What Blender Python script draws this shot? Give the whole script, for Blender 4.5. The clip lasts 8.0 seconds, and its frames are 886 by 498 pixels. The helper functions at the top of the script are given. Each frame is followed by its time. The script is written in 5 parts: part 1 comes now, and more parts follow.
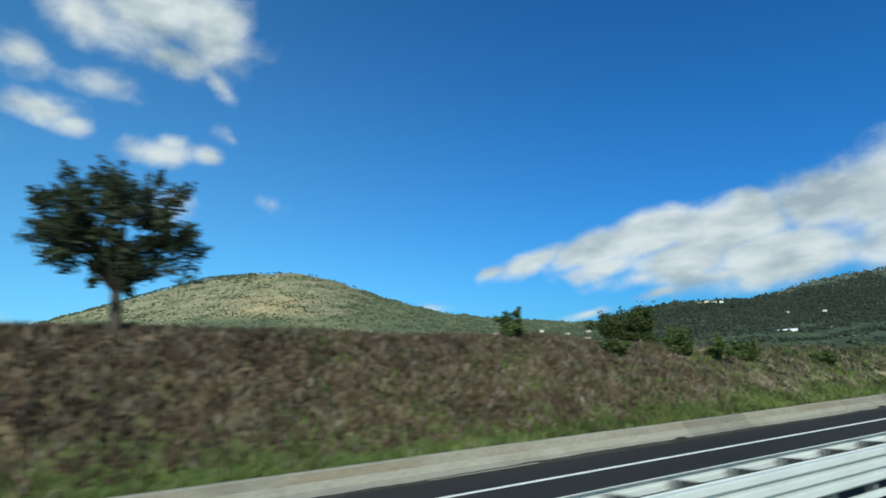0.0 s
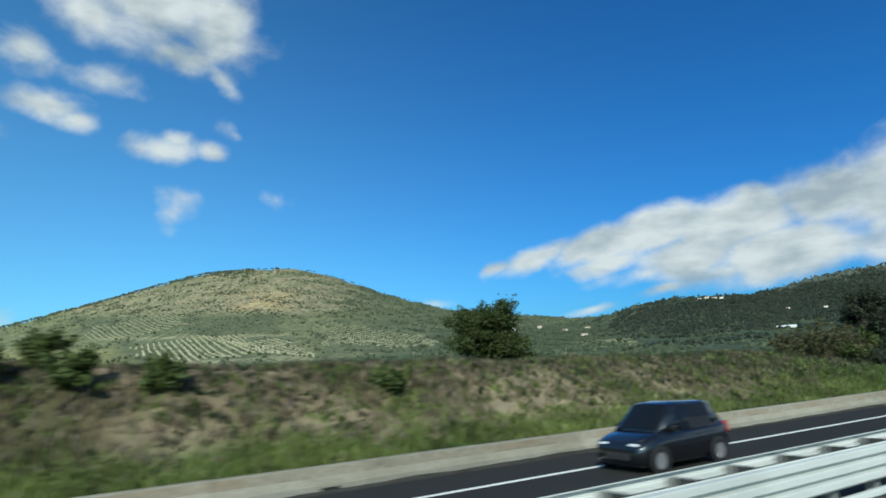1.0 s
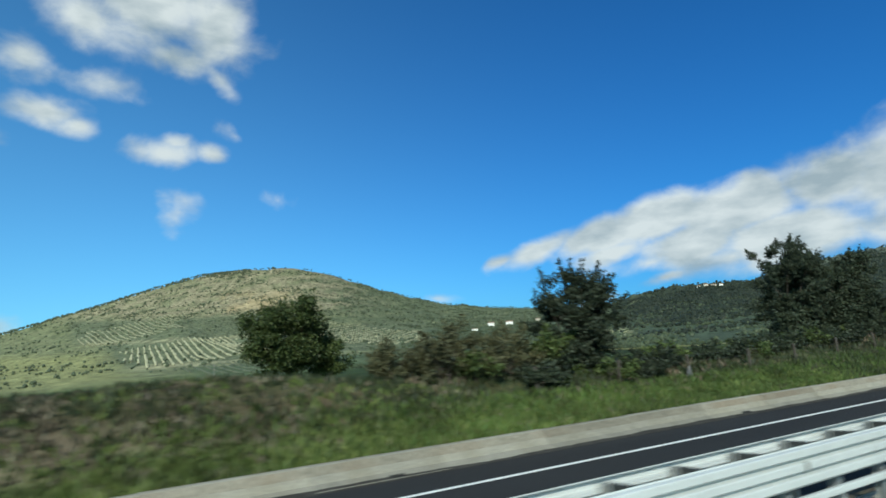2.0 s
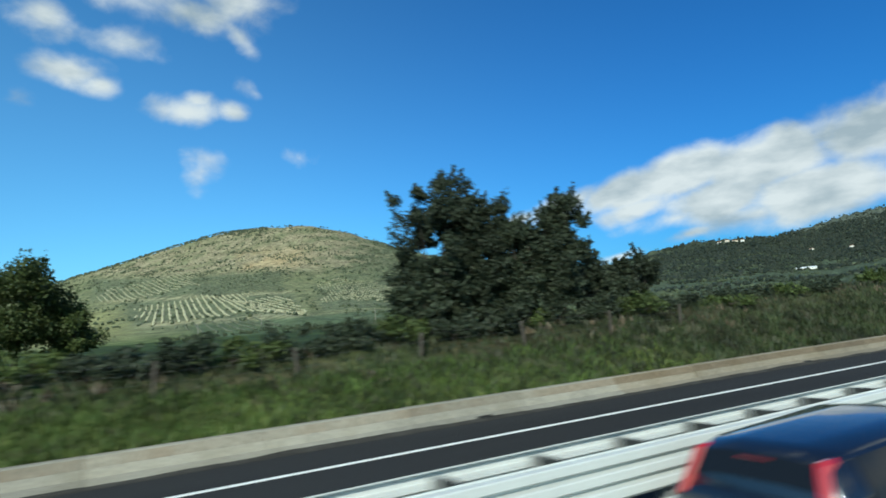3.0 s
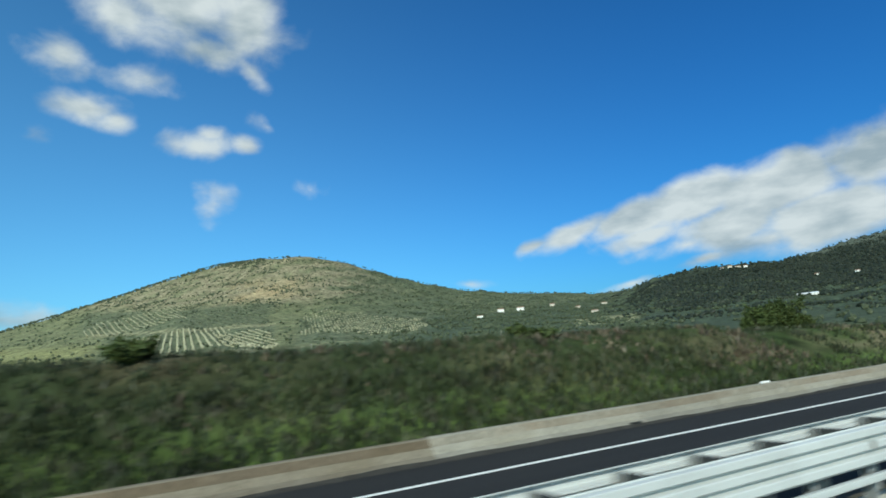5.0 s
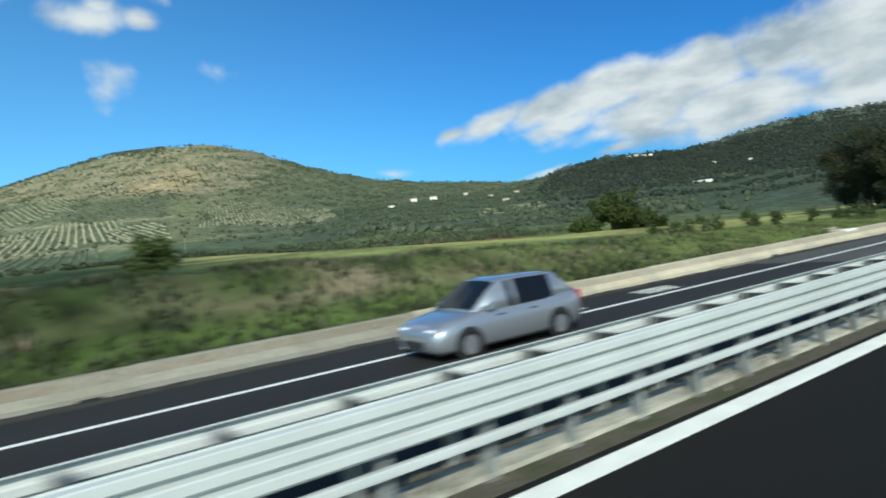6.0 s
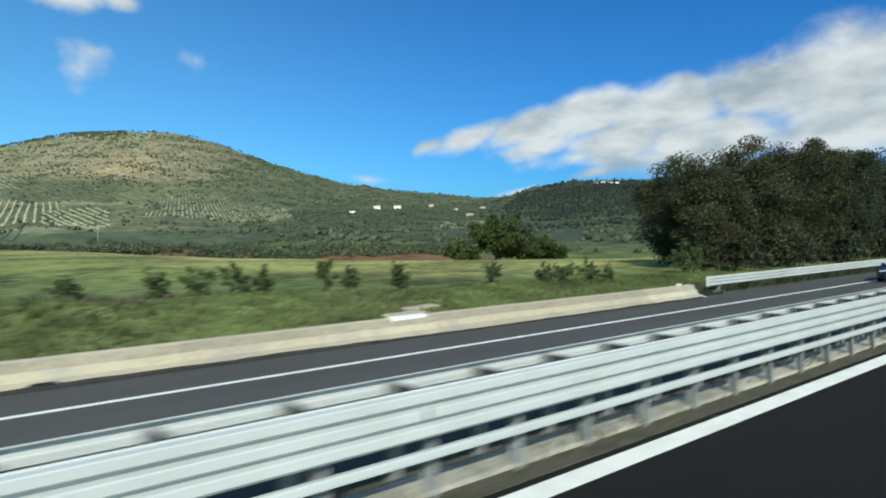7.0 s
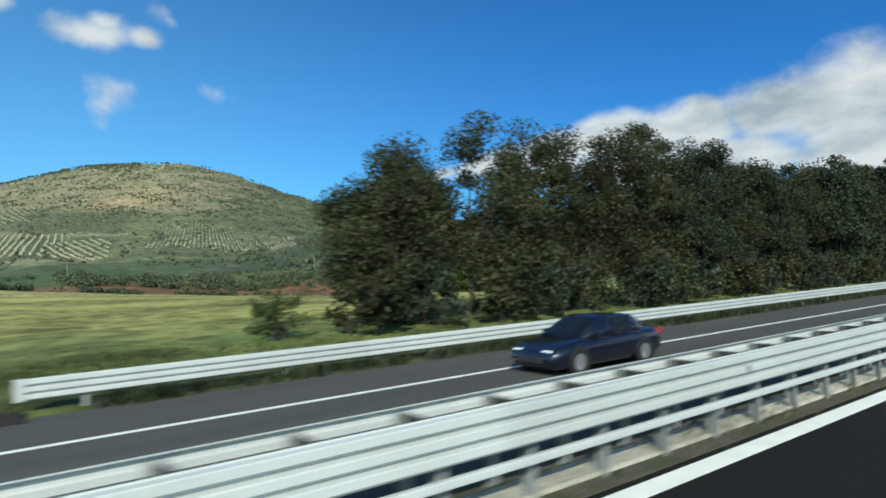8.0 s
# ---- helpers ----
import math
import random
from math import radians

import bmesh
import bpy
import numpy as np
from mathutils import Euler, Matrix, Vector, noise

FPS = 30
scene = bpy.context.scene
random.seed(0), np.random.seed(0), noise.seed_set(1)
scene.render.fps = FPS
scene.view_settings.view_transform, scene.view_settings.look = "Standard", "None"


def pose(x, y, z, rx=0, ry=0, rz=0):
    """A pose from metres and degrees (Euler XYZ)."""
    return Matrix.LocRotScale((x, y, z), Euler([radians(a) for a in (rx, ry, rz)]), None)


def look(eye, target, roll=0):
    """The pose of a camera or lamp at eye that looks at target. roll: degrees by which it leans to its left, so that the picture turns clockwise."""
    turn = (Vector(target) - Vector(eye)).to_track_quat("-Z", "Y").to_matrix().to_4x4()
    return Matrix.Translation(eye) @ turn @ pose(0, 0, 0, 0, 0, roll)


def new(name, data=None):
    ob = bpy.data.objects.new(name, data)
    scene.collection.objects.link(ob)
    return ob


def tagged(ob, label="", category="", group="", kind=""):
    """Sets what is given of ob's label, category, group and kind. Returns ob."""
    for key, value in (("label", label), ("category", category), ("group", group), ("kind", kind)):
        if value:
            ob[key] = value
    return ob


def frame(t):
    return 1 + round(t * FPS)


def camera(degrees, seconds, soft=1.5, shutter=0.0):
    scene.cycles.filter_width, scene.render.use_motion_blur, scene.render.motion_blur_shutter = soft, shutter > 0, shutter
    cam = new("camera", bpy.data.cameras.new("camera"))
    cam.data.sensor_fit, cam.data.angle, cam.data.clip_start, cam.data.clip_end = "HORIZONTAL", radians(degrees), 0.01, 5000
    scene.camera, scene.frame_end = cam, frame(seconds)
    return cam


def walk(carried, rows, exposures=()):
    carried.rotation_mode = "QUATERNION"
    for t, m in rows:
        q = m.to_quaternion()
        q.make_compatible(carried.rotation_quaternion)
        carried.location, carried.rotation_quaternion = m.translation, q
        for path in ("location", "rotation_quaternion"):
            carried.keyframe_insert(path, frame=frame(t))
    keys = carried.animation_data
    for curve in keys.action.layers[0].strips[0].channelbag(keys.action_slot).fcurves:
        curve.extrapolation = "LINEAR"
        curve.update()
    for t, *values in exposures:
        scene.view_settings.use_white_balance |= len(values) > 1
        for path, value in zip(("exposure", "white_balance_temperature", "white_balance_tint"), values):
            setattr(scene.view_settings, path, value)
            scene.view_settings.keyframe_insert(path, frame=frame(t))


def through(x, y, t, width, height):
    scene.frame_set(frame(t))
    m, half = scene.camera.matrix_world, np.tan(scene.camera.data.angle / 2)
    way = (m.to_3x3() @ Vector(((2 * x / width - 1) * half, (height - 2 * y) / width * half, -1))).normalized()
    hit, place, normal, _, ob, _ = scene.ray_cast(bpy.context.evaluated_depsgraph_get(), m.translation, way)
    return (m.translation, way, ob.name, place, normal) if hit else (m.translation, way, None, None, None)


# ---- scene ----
cam = camera(71.58, 8.0, soft=1.7, shutter=0.22)
SPEED = 26.85          # metres a second, along +x; the road runs straight
EYE = 2.55             # height of a seat by a coach window
# seconds, yaw, pitch, roll
ROWS = [(0, -31.42, 11.78, 3.3), (0.5, -31.12, 11.38, 3.95), (0.7, -31.01, 11.13, 4.68), (1, -31.04, 11.42, 3.24), (1.2, -31.5, 12.45, 3.2), (2.3, -30.21, 9.84, 4.95), (2.5, -29.72, 9.13, 4.17), (2.9, -28.8, 7.62, 4.49), (3, -28.42, 7.16, 4.75), (3.5, -27.62, 6.47, 4.6), (3.8, -27.33, 6.55, 4.75), (4, -26.93, 6.65, 5.34), (4.2, -26.66, 7, 5.24), (5.3, -27.5, 10.47, 5.29), (5.5, -26.37, 4.99, 5.15), (5.6, -26.31, 3.16, 4.87), (5.7, -27.23, 2, 4.52), (5.8, -28.53, 0.98, 4.79), (5.9, -32.48, 0.02, 6.17), (6, -34.63, -1.1, 6.39), (6.1, -36.76, -1.43, 5.81), (6.3, -38.59, -2.32, 3.28), (6.5, -38.47, -2.9, 2.55), (7, -37.55, -0.27, 1.7), (7.2, -37.5, 2.05, 1.3), (7.5, -37.56, 3, 1.49), (7.8, -36.26, 1.9, 2.48), (8, -35.94, 2.22, 2.47)]
# seconds, stops, kelvin, tint: the coach's window is faintly green
SEEN = [(0, 0.0, 6150, 0), (2.5, 0.02, 6150, 0), (3.0, 0.1, 6150, 0), (3.5, 0.18, 6150, 0), (4.0, 0.1, 6150, 0), (5.5, -0.05, 6150, 0), (6.0, 0.08, 6250, 2), (6.5, 0.05, 6300, 3), (8.0, 0.03, 6300, 3)]
walk(cam, [(t, pose(SPEED * t, 0, EYE, 90 + p, r, y)) for t, y, p, r in ROWS], SEEN)

# ---- world, sun ----
SUN_FROM = Vector((-0.8, -1.0, 0.74)).normalized()
SUN_EL = math.asin(SUN_FROM.z)
world = bpy.data.worlds.new("sky")
scene.world = world
world.use_nodes = True


def build_sky():
    nt = world.node_tree
    nt.nodes.clear()
    n, ln = nt.nodes.new, nt.links.new
    out = n("ShaderNodeOutputWorld")
    sky = n("ShaderNodeTexSky")
    sky.sky_type = 'NISHITA'
    sky.sun_disc = False
    sky.sun_elevation = SUN_EL
    sky.sun_rotation = math.atan2(SUN_FROM.x, SUN_FROM.y)
    sky.altitude, sky.air_density, sky.dust_density, sky.ozone_density = 250, 1.0, 1.5, 4.0
    tint = n("ShaderNodeMix")
    tint.data_type, tint.blend_type = 'RGBA', 'MULTIPLY'
    tint.inputs[0].default_value = 1.0
    ln(sky.outputs[0], tint.inputs[6])
    # clearer and deeper away from the sun's side, paler towards it
    where = n("ShaderNodeTexCoord")
    lean = n("ShaderNodeVectorMath")
    lean.operation = 'DOT_PRODUCT'
    ln(where.outputs["Generated"], lean.inputs[0])
    lean.inputs[1].default_value = (0.86, 0.0, 0.51)
    depth = n("ShaderNodeMapRange")
    depth.interpolation_type = 'SMOOTHSTEP'
    depth.inputs["From Min"].default_value, depth.inputs["From Max"].default_value = -0.12, 0.98
    ln(lean.outputs["Value"], depth.inputs["Value"])
    shades = n("ShaderNodeMix")
    shades.data_type = 'RGBA'
    shades.inputs[6].default_value, shades.inputs[7].default_value = (0.64, 1.15, 1.32, 1), (0.175, 0.55, 0.92, 1)
    ln(depth.outputs[0], shades.inputs[0])
    ln(shades.outputs[2], tint.inputs[7])
    bg = n("ShaderNodeBackground")
    bg.inputs[1].default_value = 0.125
    ln(tint.outputs[2], bg.inputs[0])
    co = n("ShaderNodeTexCoord")
    # clouds: soft ellipses on the dome (bearing, elevation, half width, half height, tilt, weight), broken up by noise
    high_bank = [(5.2, 31.6, 8.58, 5.02, 0, 1.21), (10.6, 30.4, 4.51, 3.93, 0, 1.1), (0.5, 30, 4.29, 2.84, 0, 0.84), (7.4, 28, 3.86, 2.07, 0, 0.95), (2.4, 25.4, 3.65, 1.42, 0, 0.65), (-4.2, 26.6, 2.36, 1.96, 30, 0.58)]
    puffs = [(-2.4, 22.6, 3.22, 1.47, 0, 1), (-0.2, 21.7, 1.83, 1.2, 0, 0.89), (6.6, 20, 3.97, 1.47, 0, 1.05), (7.4, 20.9, 1.61, 0.87, 0, 0.73), (10.4, 20.1, 2.04, 1.09, 0, 0.89),
             (11.2, 26.6, 3, 0.87, 48, 0.53), (12.6, 21.8, 1.5, 0.76, 30, 0.42), (8.2, 16.3, 1.29, 1.09, 0, 0.38), (7.3, 14.9, 1.07, 1.31, 20, 0.29), (7.2, 13, 1.07, 0.65, 0, 0.34), (16.3, 16.2, 1.5, 0.87, 0, 0.38), (-6.2, 20, 1.5, 1.09, 0, 0.53)]
    long_bank = [(36.8, 9.3, 2.4, 0.75, -14, 0.85), (40.5, 10, 5, 1.35, -19, 1.29), (45.5, 10.7, 5, 1.7, -17, 1.46), (51, 11.4, 5.5, 2.5, -12, 1.68), (46.5, 8.8, 5, 1.3, -8, 0.9), (54, 8.6, 6, 2.6, -4, 1.46), (58, 11.3, 7, 2.9, -4, 1.79), (64.5, 12.2, 5.5, 3.1, -6, 1.68),
                 (72, 12.2, 11, 4.6, -6, 1.68), (90, 13, 18, 6, 0, 1.46), (61, 8.2, 8, 2.9, -3, 1.79), (74, 8.6, 12, 3.6, 0, 1.79)]
    low_strips = [(51.2, 6.2, 2.6, 0.7, -8, 1.01), (45.2, 4.9, 2.5, 0.5, -10, 0.78), (30.4, 6.4, 2.6, 0.6, 8, 0.65), (-8, 5.8, 5.36, 1.31, 0, 0.6), (50, 7.6, 5.0, 1.1, -8, 0.75), (56.5, 7.2, 6.5, 1.9, -6, 1.1), (63, 8.0, 7, 2.2, -4, 1.3), (47.5, 10.6, 6.0, 1.5, -17, 1.3)]
    noise_a = n("ShaderNodeTexNoise")
    noise_a.inputs["Scale"].default_value, noise_a.inputs["Detail"].default_value, noise_a.inputs["Roughness"].default_value = 13.0, 8.0, 0.52
    noise_a.inputs["Distortion"].default_value = 0.25
    stretch = n("ShaderNodeMapping")
    stretch.inputs["Scale"].default_value = (1, 1, 1.35)
    ln(co.outputs["Generated"], stretch.inputs[0])
    ln(stretch.outputs[0], noise_a.inputs["Vector"])
    best = None
    for az, el, w, h, tilt, weight in high_bank + puffs + long_bank + low_strips:
        m = Matrix.Rotation(radians(-az), 3, 'Z') @ Matrix.Rotation(radians(el), 3, 'X')
        centre = m @ Vector((0, 1, 0))
        e = (m @ Matrix.Rotation(radians(tilt), 3, 'Y')).to_euler()
        mp = n("ShaderNodeMapping")
        mp.vector_type = 'TEXTURE'
        mp.inputs["Location"].default_value = centre
        mp.inputs["Rotation"].default_value = e
        mp.inputs["Scale"].default_value = (math.sin(radians(w)), 1.0, math.sin(radians(h)))
        ln(co.outputs["Generated"], mp.inputs[0])
        length = n("ShaderNodeVectorMath")
        length.operation = 'LENGTH'
        ln(mp.outputs[0], length.inputs[0])
        inv = n("ShaderNodeMath")
        inv.operation = 'MULTIPLY_ADD'
        ln(length.outputs["Value"], inv.inputs[0])
        inv.inputs[1].default_value, inv.inputs[2].default_value = -weight, weight
        if best is None:
            best = inv.outputs[0]
        else:
            mx = n("ShaderNodeMath")
            mx.operation = 'SMOOTH_MAX'
            mx.inputs[2].default_value = 0.12
            ln(best, mx.inputs[0])
            ln(inv.outputs[0], mx.inputs[1])
            best = mx.outputs[0]
    edge = n("ShaderNodeMath")
    edge.operation = 'MULTIPLY_ADD'
    ln(noise_a.outputs[0], edge.inputs[0])
    edge.inputs[1].default_value = 1.9
    ln(best, edge.inputs[2])
    mask = n("ShaderNodeMapRange")
    mask.interpolation_type = 'SMOOTHSTEP'
    mask.inputs["From Min"].default_value, mask.inputs["From Max"].default_value = 0.88, 1.85
    mask.inputs["To Min"].default_value, mask.inputs["To Max"].default_value = 0.0, 0.95
    ln(edge.outputs[0], mask.inputs["Value"])
    # broken cloud over the rest of the dome, overhead and beyond the road
    split = n("ShaderNodeSeparateXYZ")
    ln(co.outputs["Generated"], split.inputs[0])
    behind, overhead = n("ShaderNodeMapRange"), n("ShaderNodeMapRange")
    ln(split.outputs["Y"], behind.inputs["Value"])
    behind.inputs["From Min"].default_value, behind.inputs["From Max"].default_value = 0.22, -0.1
    ln(split.outputs["Z"], overhead.inputs["Value"])
    overhead.inputs["From Min"].default_value, overhead.inputs["From Max"].default_value = 0.66, 0.76
    either = n("ShaderNodeMath")
    either.operation = 'MAXIMUM'
    ln(behind.outputs[0], either.inputs[0])
    ln(overhead.outputs[0], either.inputs[1])
    noise_c = n("ShaderNodeTexNoise")
    noise_c.inputs["Scale"].default_value, noise_c.inputs["Detail"].default_value = 3.2, 6.0
    ln(stretch.outputs[0], noise_c.inputs["Vector"])
    broken = n("ShaderNodeMapRange")
    broken.interpolation_type = 'SMOOTHSTEP'
    ln(noise_c.outputs[0], broken.inputs["Value"])
    broken.inputs["From Min"].default_value, broken.inputs["From Max"].default_value = 0.50, 0.64
    rest = n("ShaderNodeMath")
    rest.operation = 'MULTIPLY'
    ln(broken.outputs[0], rest.inputs[0])
    ln(either.outputs[0], rest.inputs[1])
    cover_all = n("ShaderNodeMath")
    cover_all.operation = 'MAXIMUM'
    ln(mask.outputs[0], cover_all.inputs[0])
    ln(rest.outputs[0], cover_all.inputs[1])
    # grey hollows in the thick parts
    noise_b = n("ShaderNodeTexNoise")
    noise_b.inputs["Scale"].default_value, noise_b.inputs["Detail"].default_value = 9.0, 6.0
    shift = n("ShaderNodeMapping")
    shift.inputs["Scale"].default_value = (1, 1, 2.6)
    shift.inputs["Location"].default_value = (0.3, 0.1, -0.35)
    ln(co.outputs["Generated"], shift.inputs[0])
    ln(shift.outputs[0], noise_b.inputs["Vector"])
    ramp = n("ShaderNodeValToRGB")
    ramp.color_ramp.elements[0].position, ramp.color_ramp.elements[0].color = 0.33, (0.50, 0.58, 0.63, 1)
    ramp.color_ramp.elements[1].position, ramp.color_ramp.elements[1].color = 0.58, (0.98, 1.0, 1.0, 1)
    ln(noise_b.outputs[0], ramp.inputs[0])
    cloud = n("ShaderNodeBackground")
    cloud.inputs[1].default_value = 0.76
    ln(ramp.outputs[0], cloud.inputs[0])
    mix = n("ShaderNodeMixShader")
    ln(cover_all.outputs[0], mix.inputs[0])
    ln(bg.outputs[0], mix.inputs[1])
    ln(cloud.outputs[0], mix.inputs[2])
    ln(mix.outputs[0], out.inputs[0])


build_sky()
sun = new("sun", bpy.data.lights.new("sun", 'SUN'))
sun.data.energy, sun.data.angle, sun.data.color = 4.7, radians(0.53), (1.0, 0.945, 0.83)
sun.matrix_world = look(SUN_FROM * 50, (0, 0, 0))

# ---- materials ----


def material(name, colour, rough=0.8, metal=0.0, vary=0.25, scale=3.0, fine=40.0, bump=0.2, attribute="", coat=0.0, tint=None, random=0.0, stretch=(1, 1, 1), span=0.4):
    """A surface with variation at two scales; attribute: a colour layer of the mesh in place of the plain colour."""
    m = bpy.data.materials.new(name)
    m.use_nodes = True
    nt = m.node_tree
    n, ln = nt.nodes.new, nt.links.new
    b = nt.nodes["Principled BSDF"]
    b.inputs["Roughness"].default_value, b.inputs["Metallic"].default_value = rough, metal
    b.inputs["Coat Weight"].default_value = coat
    b.inputs["Specular IOR Level"].default_value = 0.12 if rough > 0.75 else 0.5
    co = n("ShaderNodeNewGeometry")
    mp = n("ShaderNodeMapping")
    mp.inputs["Scale"].default_value = stretch
    ln(co.outputs["Position"], mp.inputs[0])
    large, small = n("ShaderNodeTexNoise"), n("ShaderNodeTexNoise")
    large.inputs["Scale"].default_value, large.inputs["Detail"].default_value = scale, 5
    small.inputs["Scale"].default_value, small.inputs["Detail"].default_value = fine, 3
    for node in (large, small):
        ln(mp.outputs[0], node.inputs["Vector"])
    if attribute:
        base = n("ShaderNodeAttribute")
        base.attribute_name = attribute
        source = base.outputs["Color"]
    else:
        base = n("ShaderNodeRGB")
        base.outputs[0].default_value = (*colour, 1)
        source = base.outputs[0]
    if tint:
        other = n("ShaderNodeMix")
        other.data_type = 'RGBA'
        ramp = n("ShaderNodeMapRange")
        ramp.inputs["From Min"].default_value, ramp.inputs["From Max"].default_value = 0.45, 0.62
        ln(large.outputs[0], ramp.inputs["Value"])
        ln(ramp.outputs[0], other.inputs[0])
        ln(source, other.inputs[6])
        other.inputs[7].default_value = (*tint, 1)
        source = other.outputs[2]
    add = n("ShaderNodeMath")
    add.operation = 'ADD'
    ln(large.outputs[0], add.inputs[0])
    ln(small.outputs[0], add.inputs[1])
    gain = n("ShaderNodeMapRange")
    gain.inputs["From Min"].default_value, gain.inputs["From Max"].default_value = 1 - span, 1 + span
    gain.inputs["To Min"].default_value, gain.inputs["To Max"].default_value = 1 - vary, 1 + vary
    ln(add.outputs[0], gain.inputs["Value"])
    last = gain.outputs[0]
    if random:
        info = n("ShaderNodeObjectInfo")
        spread = n("ShaderNodeMath")
        spread.operation = 'MULTIPLY_ADD'
        ln(info.outputs["Random"], spread.inputs[0])
        spread.inputs[1].default_value, spread.inputs[2].default_value = 2 * random, 1 - random
        both = n("ShaderNodeMath")
        both.operation = 'MULTIPLY'
        ln(spread.outputs[0], both.inputs[0])
        ln(last, both.inputs[1])
        last = both.outputs[0]
    mul = n("ShaderNodeVectorMath")
    mul.operation = 'SCALE'
    ln(source, mul.inputs[0])
    ln(last, mul.inputs["Scale"])
    ln(mul.outputs[0], b.inputs["Base Color"])
    if bump:
        bp = n("ShaderNodeBump")
        bp.inputs["Strength"].default_value = bump
        bp.inputs["Distance"].default_value = 0.02
        ln(small.outputs[0], bp.inputs["Height"])
        ln(bp.outputs[0], b.inputs["Normal"])
    return m


def leaf_material(name, colour, colour_b, spread=0.35, through=0.25, patch=0.0, dry=None):
    """Leaves: each island its own shade between two greens, a little light shines through; dry: the colour of withered patches."""
    m = bpy.data.materials.new(name)
    m.use_nodes = True
    nt = m.node_tree
    n, ln = nt.nodes.new, nt.links.new
    b = nt.nodes["Principled BSDF"]
    b.inputs["Roughness"].default_value = 0.6
    b.inputs["Specular IOR Level"].default_value = 0.3
    geo = n("ShaderNodeNewGeometry")
    mix = n("ShaderNodeMix")
    mix.data_type = 'RGBA'
    ln(geo.outputs["Random Per Island"], mix.inputs[0])
    mix.inputs[6].default_value, mix.inputs[7].default_value = (*colour, 1), (*colour_b, 1)
    info = n("ShaderNodeObjectInfo")
    gain = n("ShaderNodeMath")
    gain.operation = 'MULTIPLY_ADD'
    ln(info.outputs["Random"], gain.inputs[0])
    gain.inputs[1].default_value, gain.inputs[2].default_value = spread, 1 - spread / 2
    mul = n("ShaderNodeVectorMath")
    mul.operation = 'SCALE'
    shade = mix.outputs[2]
    if dry:
        turf = n("ShaderNodeTexNoise")
        turf.inputs["Scale"].default_value, turf.inputs["Detail"].default_value, turf.inputs["Roughness"].default_value = 1.5, 4, 0.6
        ln(geo.outputs["Position"], turf.inputs["Vector"])
        share = n("ShaderNodeMapRange")
        share.inputs["From Min"].default_value, share.inputs["From Max"].default_value = 0.52, 0.64
        share.inputs["To Max"].default_value = 0.85
        ln(turf.outputs[0], share.inputs["Value"])
        wither = n("ShaderNodeMix")
        wither.data_type = 'RGBA'
        ln(share.outputs[0], wither.inputs[0])
        ln(shade, wither.inputs[6])
        wither.inputs[7].default_value = (*dry, 1)
        shade = wither.outputs[2]
    ln(shade, mul.inputs[0])
    last = gain.outputs[0]
    if patch:
        stains = n("ShaderNodeTexNoise")
        stains.inputs["Scale"].default_value, stains.inputs["Detail"].default_value, stains.inputs["Roughness"].default_value = patch, 5, 0.65
        ln(geo.outputs["Position"], stains.inputs["Vector"])
        amount = n("ShaderNodeMapRange")
        amount.inputs["From Min"].default_value, amount.inputs["From Max"].default_value = 0.32, 0.68
        amount.inputs["To Min"].default_value, amount.inputs["To Max"].default_value = 0.42, 1.75
        ln(stains.outputs[0], amount.inputs["Value"])
        both = n("ShaderNodeMath")
        both.operation = 'MULTIPLY'
        ln(last, both.inputs[0])
        ln(amount.outputs[0], both.inputs[1])
        last = both.outputs[0]
    ln(last, mul.inputs["Scale"])
    ln(mul.outputs[0], b.inputs["Base Color"])
    tr = n("ShaderNodeBsdfTranslucent")
    ln(mul.outputs[0], tr.inputs[0])
    mx = n("ShaderNodeMixShader")
    mx.inputs[0].default_value = through
    ln(b.outputs[0], mx.inputs[1])
    ln(tr.outputs[0], mx.inputs[2])
    ln(mx.outputs[0], nt.nodes["Material Output"].inputs[0])
    return m


M_GROUND = material("soil_and_grass", (0.1, 0.1, 0.05), 0.95, vary=0.6, scale=0.075, fine=0.9, bump=0.6, attribute="cover", span=0.22)
# far road before the seam: cloud shade put into a darker asphalt colour
M_ASPHALT_SHADED = material("asphalt", (0.031, 0.031, 0.030), 0.85, vary=0.25, scale=0.6, fine=90, bump=0.35, stretch=(0.15, 1, 1))
M_ASPHALT_NEAR = material("dark_asphalt", (0.0135, 0.013, 0.0122), 0.85, vary=0.25, scale=0.6, fine=90, bump=0.35, stretch=(0.15, 1, 1))
M_ASPHALT_OLD = material("worn_asphalt", (0.088, 0.085, 0.078), 0.9, vary=0.25, scale=0.8, fine=70, bump=0.35, stretch=(0.2, 1, 1))
M_PAINT = material("road_paint", (0.82, 0.81, 0.74), 0.7, vary=0.18, scale=2.5, fine=50, bump=0.1)
M_CONCRETE = material("weathered_concrete", (0.50, 0.43, 0.305), 0.9, vary=0.3, scale=0.9, fine=18, bump=0.4, tint=(0.36, 0.32, 0.25), random=0.12)
M_STEEL = material("galvanised_steel", (0.50, 0.515, 0.495), 0.6, metal=0.05, vary=0.12, scale=1.2, fine=25, bump=0.05, random=0.06)
M_STEEL_DULL = material("dull_galvanised_steel", (0.30, 0.31, 0.30), 0.55, metal=0.35, vary=0.2, scale=2, fine=30, bump=0.08, random=0.1)
M_DIRT = material("median_dirt", (0.115, 0.10, 0.075), 0.95, vary=0.6, scale=1.6, fine=20, bump=0.7, tint=(0.06, 0.062, 0.035))
M_BARK = material("bark", (0.06, 0.05, 0.04), 0.9, vary=0.4, scale=4, fine=30, bump=0.8, stretch=(1, 1, 0.3))


